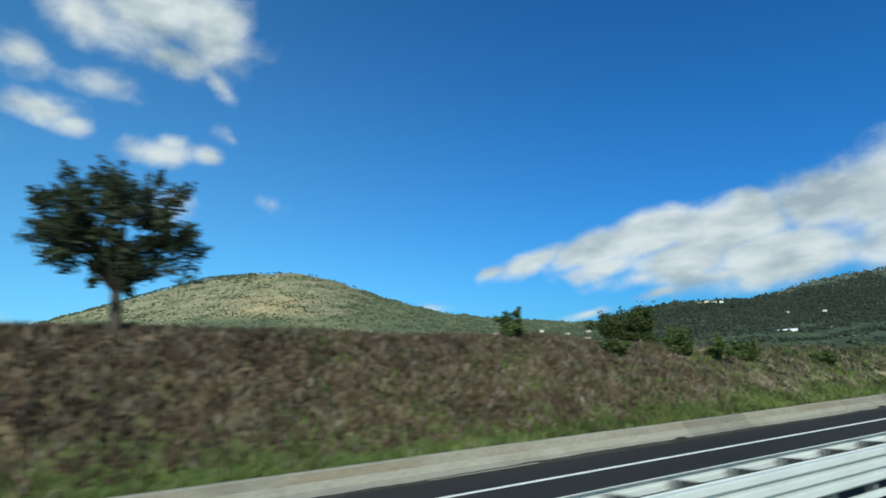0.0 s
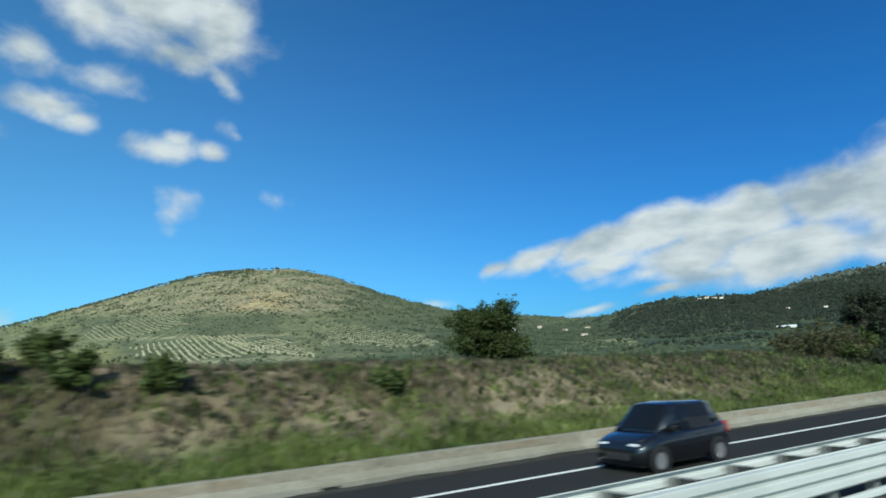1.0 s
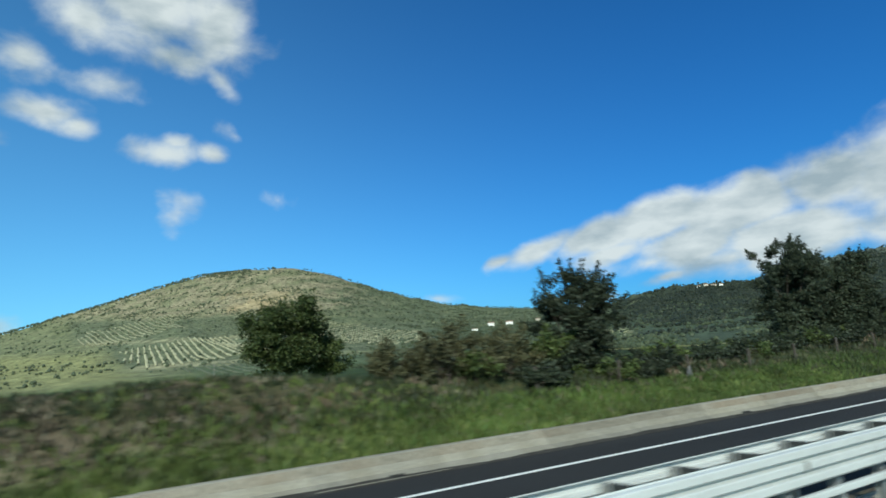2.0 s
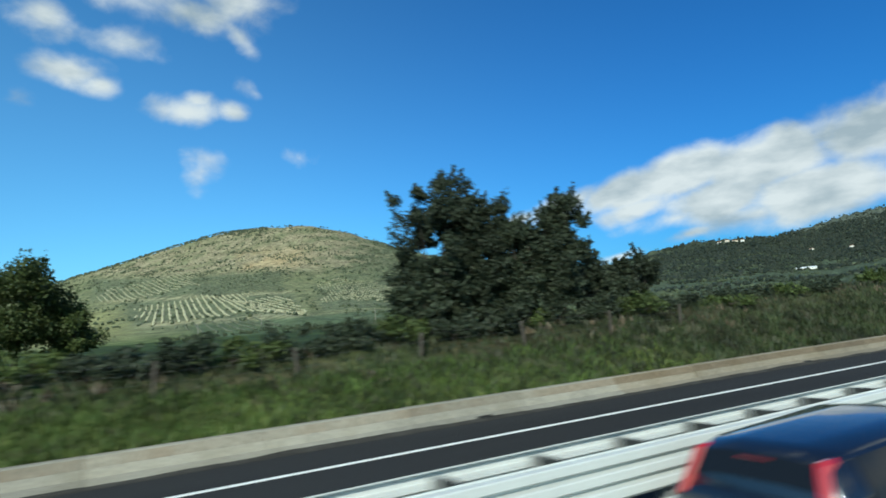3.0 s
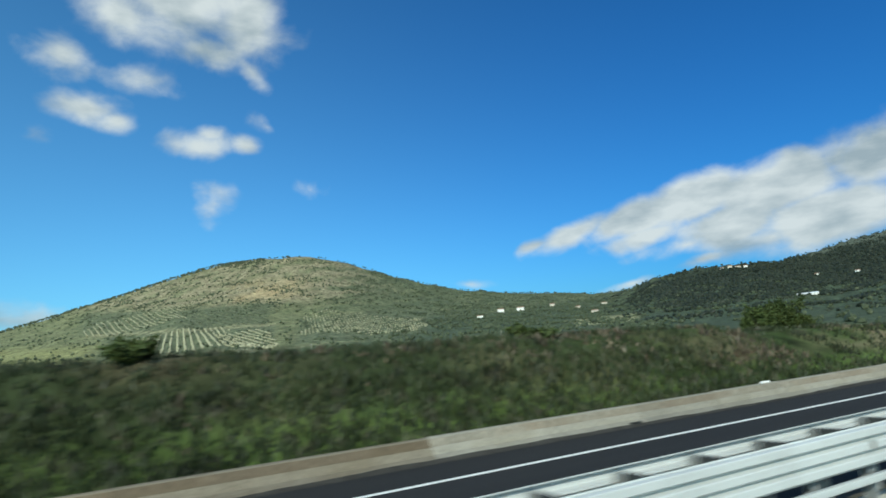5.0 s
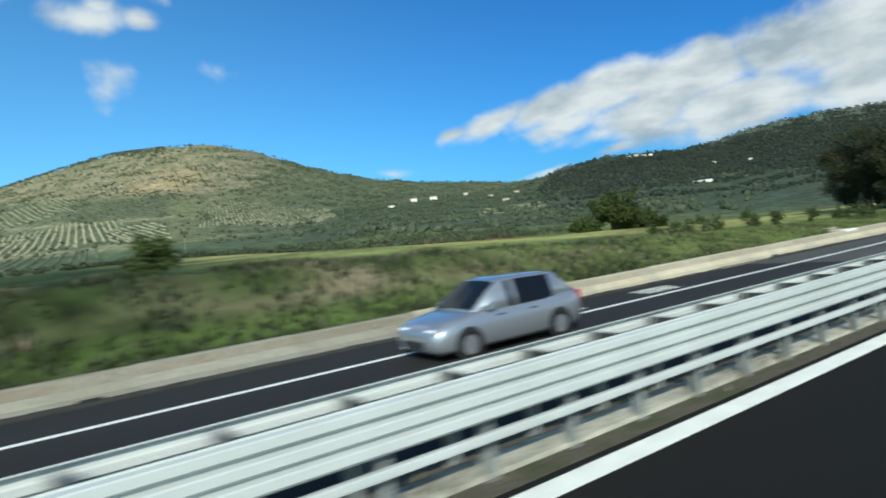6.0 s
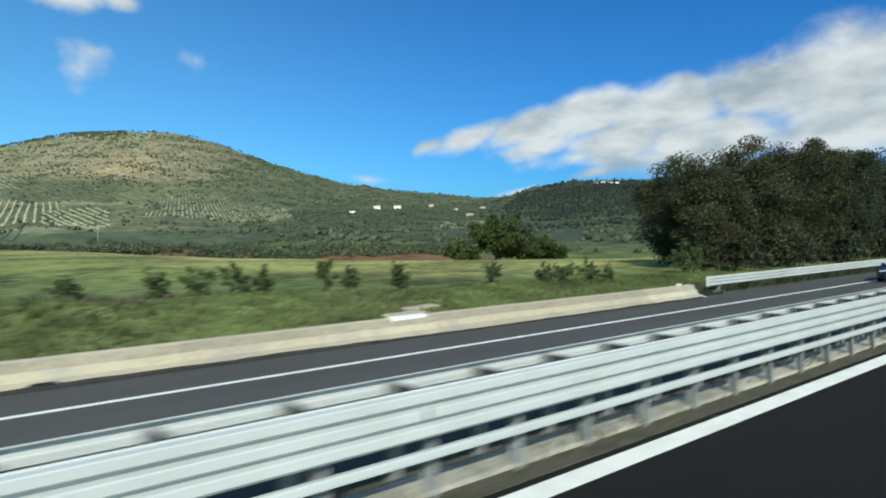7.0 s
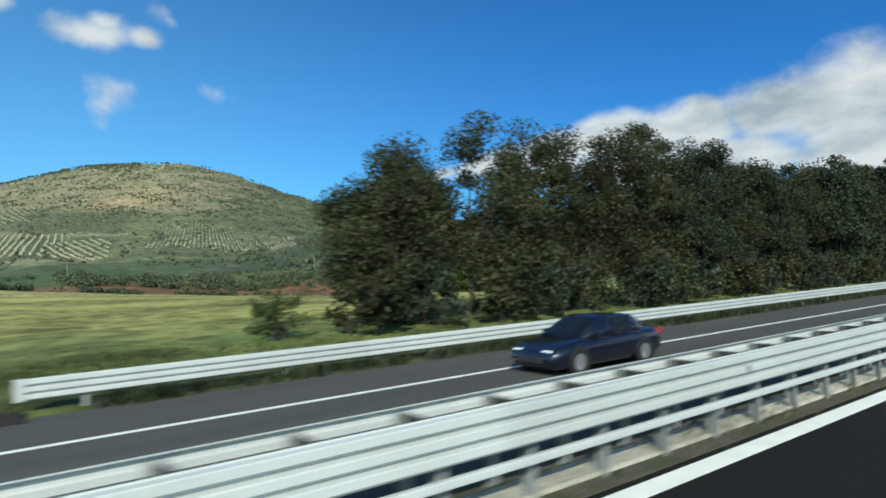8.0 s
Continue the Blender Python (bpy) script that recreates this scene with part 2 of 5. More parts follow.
def part(name, bm, mat, parent=None, label="", smooth=False):
    """Links a bmesh as one mesh object under a thing or a part."""
    me = bpy.data.meshes.new(name)
    bm.to_mesh(me)
    bm.free()
    return part_of(name, me, mat, parent, label, smooth)


def part_of(name, me, mat, parent=None, label="", smooth=False):
    if mat and not me.materials:
        me.materials.append(mat)
    if smooth:
        me.shade_smooth()
    ob = new(name, me)
    if parent:
        ob.parent = parent
    if label:
        ob["label"] = label
    return ob


def shared(name, me, parent, m):
    """Another object on a mesh that is already there."""
    ob = new(name, me)
    ob.parent = parent
    ob.matrix_local = m
    return ob


def box(bm, x0, x1, y0, y1, z0, z1, bevel=0.0):
    vs = bmesh.ops.create_cube(bm, size=1)["verts"]
    for v in vs:
        v.co = Vector((x0 + (v.co.x + 0.5) * (x1 - x0), y0 + (v.co.y + 0.5) * (y1 - y0), z0 + (v.co.z + 0.5) * (z1 - z0)))
    if bevel:
        es = list({e for v in vs for e in v.link_edges})
        bmesh.ops.bevel(bm, geom=es, offset=bevel, segments=1, affect='EDGES', profile=0.5)
    return vs


def sweep(bm, outline, x0, x1, closed=True):
    """A profile of (y, z) drawn out along x, with end caps."""
    a = [bm.verts.new((x0, y, z)) for y, z in outline]
    b = [bm.verts.new((x1, y, z)) for y, z in outline]
    k = len(outline)
    for i in range(k if closed else k - 1):
        j = (i + 1) % k
        bm.faces.new((a[i], a[j], b[j], b[i]))
    if closed:
        bm.faces.new(a[::-1])
        bm.faces.new(b)
    bmesh.ops.recalc_face_normals(bm, faces=bm.faces)


def thing(name, m=None, **tags):
    ob = new(name)
    ob.empty_display_size = 0.3
    if m is not None:
        ob.matrix_world = m
    return tagged(ob, **tags)


# ---- ground ----
X_MIN, X_MAX = -24.0, 300.0


def lerp_table(x, table):
    t = np.array(table, float)
    return np.interp(x, t[:, 0], t[:, 1])


def smooth(a, b, x):
    s = np.clip((x - a) / (b - a), 0, 1)
    return s * s * (3 - 2 * s)


def waves(x, y, size, seed):
    """Cheap smooth noise from summed sines, about -1 to 1."""
    r = np.random.RandomState(seed)
    out = 0.0
    for k in range(7):
        a, p = r.uniform(0, 6.283, 2)
        f = r.uniform(0.6, 1.8) * 6.283 / size
        out = out + np.sin((x * np.cos(a) + y * np.sin(a)) * f + p)
    return out / 3.6


# height of the cutting's crest along the road, and skyline of the hills by bearing
CREST = [(-60, 4.6), (0, 4.5), (12, 4.1), (20, 3.7), (28, 3.2), (38, 2.9), (58, 2.6), (70, 1.9), (80, 1.8), (90, 2.1), (102, 2.5), (116, 2.85), (132, 3.3),
         (146, 3.05), (156, 2.85), (166, 2.3), (178, 1.75), (192, 1.15), (205, 0.75), (218, 0.5), (240, 0.45), (300, 0.3), (420, 0.3)]
SKYLINE = [(-90, 1.0), (-45, 1.5), (-20, 3.1), (-8, 4.7), (-4, 5.95), (0, 7.22), (5, 8.86), (8.5, 9.82), (12, 10.15), (15, 10.28), (18, 9.88), (21, 8.92),
           (24.5, 7.62), (28.3, 6.45), (30, 6.0), (34, 5.32), (39, 4.76), (42, 4.36), (45, 4.36), (47.3, 5.12), (51, 5.5), (54, 5.4), (57, 5.1), (60, 5.6), (62, 6.05), (64.5, 6.35), (68, 6.45), (76, 6.2), (90, 3.0)]
RIDGE = [(-90, 1800), (-10, 2400), (9, 2500), (24, 2450), (32, 2800), (42, 3100), (47, 2450), (56, 2450), (61, 3300), (90, 3400)]
RISE = [(-90, 1.0), (24, 1.0), (33, 0.62), (41, 0.62), (50, 1.25), (90, 1.25)]
FOOT = 300.0
MID = 107.0


def height(x, y):
    """Ground level at (x, y), for numpy arrays."""
    x, y = np.asarray(x, float), np.asarray(y, float)
    crest = lerp_table(x, CREST) + 0.12 * waves(x, y, 9, 3) * smooth(16, 20, y)
    edge = np.clip(2.8 - 0.085 * (x - 215), -4.2, 4.3)
    field = 0.45 + (edge - 0.45) * np.clip((y - 17) / 133, 0, 1) + 0.1 * waves(x, y, 30, 5)
    field = field + 5.2 * smooth(156, 320, y) * smooth(206, 252, x)
    foot_z = 0.42 - 0.38 * smooth(212.7, 215.1, x)
    bank = foot_z + (crest - foot_z) * smooth(15.0, 20.6, y)
    near = np.where(y < 20.6, bank, crest + (field - crest) * smooth(20.6, 38, y))
    r = np.hypot(x - MID, y)
    az = np.degrees(np.arctan2(x - MID, np.maximum(y, 1e-3)))
    far_r, sky = lerp_table(az, RIDGE), lerp_table(az, SKYLINE)
    v = (r - FOOT) / (far_r - FOOT)
    u = np.clip(v, 0, 1)
    foot = np.degrees(np.arctan2(near - EYE, FOOT))
    el = foot + (sky - foot) * u ** lerp_table(az, RISE)
    el = el + waves(az, r / 60, 9, 8) * 0.14 * np.sin(np.pi * u) + waves(x, y, 130, 9) * 0.05 * smooth(0.05, 0.3, u) * (1 - smooth(0.9, 1.0, u))
    z = np.where(r > FOOT, EYE + r * np.tan(np.radians(el)), near)
    z = z - np.maximum(r - far_r, 0) * 0.3
    z = np.where(y < 15.04, -0.06, z)
    return z


def bearing(x, y):
    return np.degrees(np.arctan2(x - MID, np.maximum(y, 1e-3)))


def cover(x, y, z):
    """Colour of what grows on the ground at each place, with some shade and haze put in."""
    r, az = np.hypot(x - MID, y), bearing(x, y)
    k = lambda *c: np.array(c, float)
    n1, n2, n3 = waves(x, y, 7, 21), waves(x, y, 120, 22), waves(x, y, 40, 23)
    green, dry, lush = k(0.036, 0.053, 0.015), k(0.105, 0.075, 0.047), k(0.065, 0.095, 0.023)
    c = np.broadcast_to(green, x.shape + (3,)).copy()

    def blend(colour, w):
        c[...] += (colour - c) * np.clip(w, 0, 1)[..., None]
    dryness = np.clip((y - 16.0 + 0.9 * (1 - smooth(16, 36, x))) / 2.0, 0, 1) * (1 - smooth(24, 40, y))
    patch = np.where(x < 62, 0.95 - smooth(30, 62, x) * 0.4, np.where(x < 110, 0.15, 0.12 - 0.12 * smooth(150, 172, x)))
    # cloud shade over the bank, put into the ground colour
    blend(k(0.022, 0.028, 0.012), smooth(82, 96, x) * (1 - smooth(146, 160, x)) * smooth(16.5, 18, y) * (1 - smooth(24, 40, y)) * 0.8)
    blend(dry, dryness * np.clip(patch + 0.35 * n1, 0, 1))
    blend(k(0.22, 0.175, 0.115), smooth(12, 26, x) * (1 - smooth(50, 62, x)) * smooth(16.2, 17.0, y) * (1 - smooth(22, 26, y)) * np.clip(0.5 + 0.8 * n1, 0, 1))
    blend(k(0.125, 0.095, 0.065), smooth(152, 162, x) * (1 - smooth(174, 186, x)) * smooth(16.8, 17.8, y) * (1 - smooth(21, 23, y)) * np.clip(0.35 + 0.8 * n1, 0, 1))
    blend(lush, (1 - smooth(16.2, 17.4, y)) * 0.6)
    # the tree row's shade behind the guardrail, painted as darker ground
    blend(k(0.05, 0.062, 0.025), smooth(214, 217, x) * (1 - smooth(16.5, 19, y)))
    # brighter where the painted cloud shade ends
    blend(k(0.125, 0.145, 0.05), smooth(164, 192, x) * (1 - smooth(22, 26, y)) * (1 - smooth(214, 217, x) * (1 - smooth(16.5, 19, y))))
    field = smooth(172, 196, x) * smooth(19.5, 23, y) * (1 - smooth(145, 155, y))
    blend(k(0.20, 0.215, 0.064), field)
    blend(k(0.095, 0.128, 0.043), field * (1 - smooth(30, 62, y + 8 * n3)) * np.clip(0.75 + 0.4 * n1, 0, 1))
    blend(k(0.29, 0.275, 0.085), field * smooth(200, 214, x + 4 * n3) * smooth(23, 34, y + 3 * n1) * 0.9)
    blend(k(0.38, 0.31, 0.13), field * smooth(75, 118, y) * np.clip(0.6 + 0.5 * n3 - 0.6 * smooth(250, 300, x), 0, 1))
    blend(k(0.11, 0.135, 0.045), smooth(150, 170, r) * (1 - field))
    blend(k(0.19, 0.098, 0.05), smooth(212, 226, x) * (1 - smooth(360, 385, x)) * (1 - smooth(250, 290, y + 20 * n3)) * smooth(152, 156, y) * 0.9)
    hill = smooth(420, 700, r)
    n4 = waves(x, y, 75, 24)
    blend(k(0.17, 0.175, 0.088), hill)
    blend(k(0.27, 0.23, 0.14), hill * smooth(5.6, 6.6, np.degrees(np.arctan2(z, r)) + 0.4 * n2) * (1 - smooth(20, 26, az)) * 0.85)
    blend(k(0.125, 0.14, 0.065), hill * smooth(-0.1, 0.6, n2 + 0.5 * n4) * 0.7)
    low = np.degrees(np.arctan2(z, r))
    blend(k(0.36, 0.275, 0.145), hill * smooth(9, 11, az + n4) * (1 - smooth(15, 17, az + n4)) * smooth(6.2, 6.8, low) * (1 - smooth(7.8, 8.6, low)) * np.clip(0.55 + 0.5 * n4, 0, 1))
    blend(k(0.24, 0.235, 0.095), hill * (1 - smooth(-2, 1.5, az + n4)) * (1 - smooth(3.2, 4.0, low)) * 0.8)
    blend(k(0.092, 0.108, 0.058), hill * smooth(17, 23, az + 2.5 * n2) * np.clip(0.7 + 0.35 * n4, 0, 1))
    # ground of the far wood, with the cloud's shadow in its colour
    blend(k(0.036, 0.045, 0.027), hill * smooth(42, 49, az + 3.5 * n2) * 0.92)
    el = np.degrees(np.arctan2(z - EYE, r))
    # paler grey upper ridge: distance haze put into the ground colour
    blend(k(0.105, 0.118, 0.085), hill * smooth(55, 58, az) * smooth(5.0, 5.5, el + 0.25 * n2) * 0.85)
    blend(k(0.066, 0.086, 0.050), smooth(420, 600, r) * smooth(23, 27, az) * (1 - smooth(3.2, 4.0, el + 0.4 * n2)) * 0.8)
    blend(k(0.27, 0.26, 0.14), smooth(40.2, 41, az) * (1 - smooth(45.5, 46.5, az)) * smooth(1.5, 1.65, el) * (1 - smooth(2.1, 2.25, el)) * 0.9)
    for a0, a1, e0, e1 in ((0.5, 13.5, 2.2, 4.1), (-1.5, 12.8, 4.4, 6.0), (16.2, 27.2, 2.4, 4.5)):
        blend(k(0.118, 0.132, 0.073), hill * smooth(a0 - 0.6, a0, az) * (1 - smooth(a1, a1 + 0.6, az)) * smooth(e0 - 0.2, e0, el) * (1 - smooth(e1, e1 + 0.2, el)) * 0.85)
    # smooth blue-green crop at the hill's foot
    blend(k(0.08, 0.108, 0.055), smooth(280, 420, r) * smooth(2.5, 5, az) * (1 - smooth(22, 25, az)) * (1 - smooth(1.8, 2.1, el)) * 0.8)
    blend(k(0.33, 0.30, 0.17), hill * smooth(-2, 0, az) * (1 - smooth(13, 15, az)) * smooth(4.1, 4.2, el) * (1 - smooth(4.3, 4.4, el)) * 0.7)
    blend(k(0.33, 0.30, 0.17), hill * smooth(0, 1, az) * (1 - smooth(13, 15, az)) * smooth(1.9, 2.05, el + 0.15 * n4) * (1 - smooth(2.2, 2.35, el + 0.15 * n4)) * 0.7)
    c *= (1 + 0.12 * n1 + 0.10 * n3)[..., None]
    return np.clip(c, 0.01, 0.6)


def build_ground():
    cols = 520
    ys = [-4000, -1500, -500, -120, -30, 14.2, 15.02] + list(np.arange(15.08, 27, 0.42))
    while ys[-1] < 4800:
        ys.append(ys[-1] * 1.026 + 0.05)
    ys = np.array(ys)
    u = np.linspace(-1, 1, cols)
    yy = np.repeat(ys[:, None], cols, 1)
    far = np.abs(yy)
    xx = 130 + 1.1 * far + u[None, :] * (290 + 1.75 * far)
    zz = height(xx, yy)
    rows = len(ys)
    verts = np.stack([xx, yy, zz], -1).reshape(-1, 3)
    i = np.arange(rows * cols).reshape(rows, cols)
    faces = np.stack([i[:-1, :-1], i[:-1, 1:], i[1:, 1:], i[1:, :-1]], -1).reshape(-1, 4)
    me = bpy.data.meshes.new("ground")
    me.from_pydata(verts.tolist(), [], faces.tolist())
    layer = me.color_attributes.new("cover", 'FLOAT_COLOR', 'POINT')
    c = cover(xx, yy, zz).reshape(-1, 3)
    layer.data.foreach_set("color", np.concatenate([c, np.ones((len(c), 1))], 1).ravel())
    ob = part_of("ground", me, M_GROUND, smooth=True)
    tagged(ob, "grassy roadside bank, green field and olive-planted hills", "ground", kind="structure")


build_ground()


def level(x, y):
    return float(height(np.array([x]), np.array([y]))[0])


# ---- roads ----
def slab(name, mat, y0, y1, z, label, category, x0=-400, x1=700, thick=0.03):
    bm = bmesh.new()
    steps = 60
    a = [[bm.verts.new((x0 + (x1 - x0) * i / steps, y, zz)) for i in range(steps + 1)] for y, zz in ((y0, z - thick), (y0, z), (y1, z), (y1, z - thick))]
    for p, q in zip(a[:-1], a[1:]):
        for i in range(steps):
            bm.faces.new((p[i], p[i + 1], q[i + 1], q[i]))
    bmesh.ops.recalc_face_normals(bm, faces=bm.faces)
    ob = part(name, bm, mat)
    return tagged(ob, label, category, kind="structure")


slab("road_near", M_ASPHALT_NEAR, -8.0, 4.72, 0.0, "dark grey asphalt carriageway with a white edge line", "road")
slab("median", M_DIRT, 4.72, 6.3, 0.012, "brown dirt and weeds under the median guardrail", "median")
# a real seam at x = 186.2; most of the tone step is painted shade
slab("road_far", M_ASPHALT_SHADED, 6.3, 12.55, 0.0, "asphalt carriageway beyond the median up to a seam, darkened for cloud shade", "road", x1=186.2)
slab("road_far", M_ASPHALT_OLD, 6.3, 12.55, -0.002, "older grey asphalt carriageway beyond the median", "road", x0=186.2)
slab("shoulder", M_ASPHALT_SHADED, 12.55, 14.5, -0.004, "asphalt shoulder beside the concrete kerb, darkened for cloud shade", "shoulder", x1=186.2)
slab("shoulder", M_ASPHALT_OLD, 12.55, 14.5, -0.006, "older grey asphalt shoulder beside the kerb", "shoulder", x0=186.2)
slab("shoulder", M_ASPHALT_OLD, 14.5, 15.1, -0.006, "worn asphalt edge beneath the roadside guardrail", "shoulder", x0=213.4)
slab("edge_line", M_PAINT, 4.27, 4.59, 0.004, "broad white painted edge line", "road marking", thick=0.004)
slab("edge_line", M_PAINT, 12.03, 12.2, 0.004, "white painted edge line", "road marking", thick=0.004)

# ---- kerb wall of concrete, far side ----
kerb = thing("kerb", label="low weathered concrete kerb wall along the grassy bank", category="kerb", kind="structure")
KERB = [(14.22, -0.04), (14.22, 0.015), (14.62, 0.13), (14.735, 0.305), (14.75, 0.312), (14.86, 0.50), (14.92, 0.53), (15.10, 0.53), (15.12, 0.30), (15.2, -0.04)]


def kerb_mesh(foot, wall):
    """One cast segment: a paler sloping foot below a stained wall; the rounded top is paler, as if sunlit."""
    bm = bmesh.new()
    sweep(bm, KERB, 0.006, 3.594)
    for f in bm.faces:
        # top faces take the pale foot material to paint a sunlit edge
        f.material_index = 1 if 0.308 < f.calc_center_median().z < 0.512 and f.normal.y < 0.5 and len(f.verts) == 4 else 0
    me = bpy.data.meshes.new("kerb_segment")
    bm.to_mesh(me)
    bm.free()
    me.materials.append(foot)
    me.materials.append(wall)
    return me


M_STAINED = material("stained_concrete", (0.36, 0.31, 0.23), 0.92, vary=0.4, scale=0.7, fine=14, bump=0.4, tint=(0.27, 0.235, 0.17), random=0.15, stretch=(1, 1, 0.4))
# darker copies of the kerb concrete: cloud shade put into the colour
M_SHADED_FOOT = material("shade_darkened_foot_concrete", (0.27, 0.25, 0.20), 0.92, vary=0.35, scale=0.8, fine=16, bump=0.4, tint=(0.20, 0.182, 0.14), random=0.15)
M_SHADED_WALL = material("shade_darkened_concrete", (0.225, 0.202, 0.156), 0.92, vary=0.45, scale=0.5, fine=14, bump=0.4, tint=(0.165, 0.137, 0.10), random=0.18, stretch=(1, 1, 0.4))
# the same shade in the colour, with brown mud stains besides
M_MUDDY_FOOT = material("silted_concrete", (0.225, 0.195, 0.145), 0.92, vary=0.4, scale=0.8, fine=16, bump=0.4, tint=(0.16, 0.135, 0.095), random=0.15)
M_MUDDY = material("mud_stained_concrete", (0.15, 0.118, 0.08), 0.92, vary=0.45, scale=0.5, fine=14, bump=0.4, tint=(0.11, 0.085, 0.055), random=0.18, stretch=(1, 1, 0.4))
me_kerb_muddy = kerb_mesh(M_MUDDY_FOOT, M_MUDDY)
me_kerb, me_kerb_shaded = kerb_mesh(M_CONCRETE, M_STAINED), kerb_mesh(M_SHADED_FOOT, M_SHADED_WALL)
rnd = random.Random(4)
# pale segments beyond x = 167, cloud-shaded copies before it
for i in range(66):
    shared("kerb_segment", me_kerb if 3.6 * (i + 1) < 46 else me_kerb_muddy if 72 < 3.6 * (i + 1) < 122 else me_kerb_shaded, kerb, pose(213.3 - 3.6 * (i + 1), rnd.uniform(-0.012, 0.012), rnd.uniform(-0.012, 0.01)))

# grit and worn asphalt washed up on the foot of the kerb
M_GRIT = material("dark_grit", (0.045, 0.042, 0.036), 0.95, vary=0.5, scale=2.0, fine=30, bump=0.7)
rs = np.random.RandomState(17)
gx = np.arange(-30, 213.2, 0.25)
wash = 14.26 + 0.05 * (1 + waves(gx, gx * 0, 13, 61)) + 0.03 * waves(gx, gx * 0, 3.7, 62) + rs.uniform(-0.02, 0.02, len(gx)) - 0.07 * smooth(190, 205, gx)
wash = np.clip(wash, 14.225, 14.58)
bm = bmesh.new()
rows_ = [[bm.verts.new((x, y, z)) for x, y, z in zip(gx, ys, zs)] for ys, zs in
         ((gx * 0 + 14.1, gx * 0 - 0.002), (gx * 0 + 14.215, gx * 0 + 0.02), (wash, 0.034 + (wash - 14.22) * 0.2875), (wash + 0.02, (wash - 14.2) * 0.2875))]
for p, q in zip(rows_[:-1], rows_[1:]):
    for i in range(len(gx) - 1):
        bm.faces.new((p[i], p[i + 1], q[i + 1], q[i]))
bmesh.ops.recalc_face_normals(bm, faces=bm.faces)
tagged(part("grit", bm, M_GRIT), "dark grit washed up along the foot of the kerb", "grit", kind="stuff")

# dark gully outlets at the foot of the kerb
M_IRON = material("dark_iron", (0.025, 0.024, 0.022), 0.7, metal=0.4, vary=0.3)
M_WHITE_STONE = material("white_block", (0.75, 0.74, 0.70), 0.8, vary=0.15)
bm = bmesh.new()
box(bm, -0.32, 0.32, -0.14, 0.16, -0.02, 0.03, 0.01)
for i in range(6):
    box(bm, -0.27 + i * 0.1, -0.22 + i * 0.1, -0.10, 0.12, 0.03, 0.045)
me_gully = bpy.data.meshes.new("road_gully")
bm.to_mesh(me_gully)
bm.free()
me_gully.materials.append(M_IRON)
for x in (3.6, 18.1, 32.3, 46.9, 60.6, 74.8, 89.4, 104.0, 118.9, 133.6, 148.0, 162.0, 175.6, 189.0):
    g = new("road_gully", me_gully)
    g.matrix_world = pose(x, 14.36, 0.035, 14) @ Matrix.Diagonal((0.75, 0.7, 1, 1))
    tagged(g, "dark iron gully grate at the foot of the kerb", "drain", "gullies along the kerb")

for x, w, z in ((155.06, 0.2, 0.52), (198.05, 0.6, 0.42), (212.4, 0.11, 0.52)):
    bm = bmesh.new()
    box(bm, x - w, x + w, 14.92 - 0.13 * (w > 0.5), 15.1, z, z + 0.08 + 0.06 * (w > 0.5), 0.03)
    tagged(part("marker_block", bm, M_WHITE_STONE), "white-painted block lying on the kerb wall", "marker block", "white blocks on the kerb")

# pale stone slabs lying in the grass behind the kerb
for x, y, w, d, turn in ((198.5, 15.7, 0.75, 0.25, 4), (199.2, 16.5, 0.3, 0.2, -12), (200.0, 16.6, 0.35, 0.22, 9)):
    bm = bmesh.new()
    box(bm, -w, w, -d, d, -0.08, 0.07, 0.03)
    slab_ob = part("stone_slab", bm, M_CONCRETE)
    slab_ob.matrix_world = pose(x, y, level(x, y) + 0.02, 4, 0, turn)
    tagged(slab_ob, "pale stone slab lying in the grass behind the kerb", "stone slab", "slabs in the grass")

# worn white stripes painted across the shoulder
for cx, rows, ln_, sl in ((178.6, 6, 1.0, -0.10), (173.6, 4, 1.5, -0.08), (170.3, 4, 1.0, -0.08)):
    mark = thing("hatch_marking", pose(cx, 13.1, 0.0), label="worn white hatched paint on the shoulder", category="road marking", group="painted hatchings")
    for k in range(rows):
        bm = bmesh.new()
        y = -0.4 + k * 0.16
        b0, b1 = -ln_ + 0.05 * k + 0.12 * math.sin(k * 2.3), ln_ * 0.7 + 0.05 * k + 0.15 * math.sin(k * 3.1)
        a = [(b0, y), (b1, y + sl), (b1, y + sl + 0.03), (b0, y + 0.03)]
        lo = [bm.verts.new((p, q, -0.004)) for p, q in a]
        hi = [bm.verts.new((p, q, 0.004)) for p, q in a]
        bm.faces.new(hi)
        for i in range(4):
            bm.faces.new((lo[i], lo[(i + 1) % 4], hi[(i + 1) % 4], hi[i]))
        part("stripe", bm, M_PAINT, mark)

# ---- guardrails ----
def beam_outline(waves_, depth, top, pitch, thick=0.005):
    """The folded steel of a guardrail, bulging towards -y; top to bottom, then back along its rear side."""
    pts = [(0.0, top), (-0.002, top - 0.016)]
    z = top - 0.014
    for k in range(waves_):
        pts += [(-depth * 0.90, z - pitch * 0.07), (-depth, z - pitch * 0.14), (-depth, z - pitch * 0.60), (-depth * 0.90, z - pitch * 0.67)]
        if k < waves_ - 1:
            pts += [(-0.004, z - pitch * 0.76), (-0.004, z - pitch * 0.97)]
        z -= pitch
    pts += [(-0.012, z + 0.016), (0.0, z + 0.012)]
    return pts + [(y + thick, zz) for y, zz in pts[::-1]]


PITCH = 1.215
POST0 = 219.47 - 200 * PITCH


def mesh_of(name, bm, mat):
    me = bpy.data.meshes.new(name)
    bm.to_mesh(me)
    bm.free()
    me.materials.append(mat)
    return me


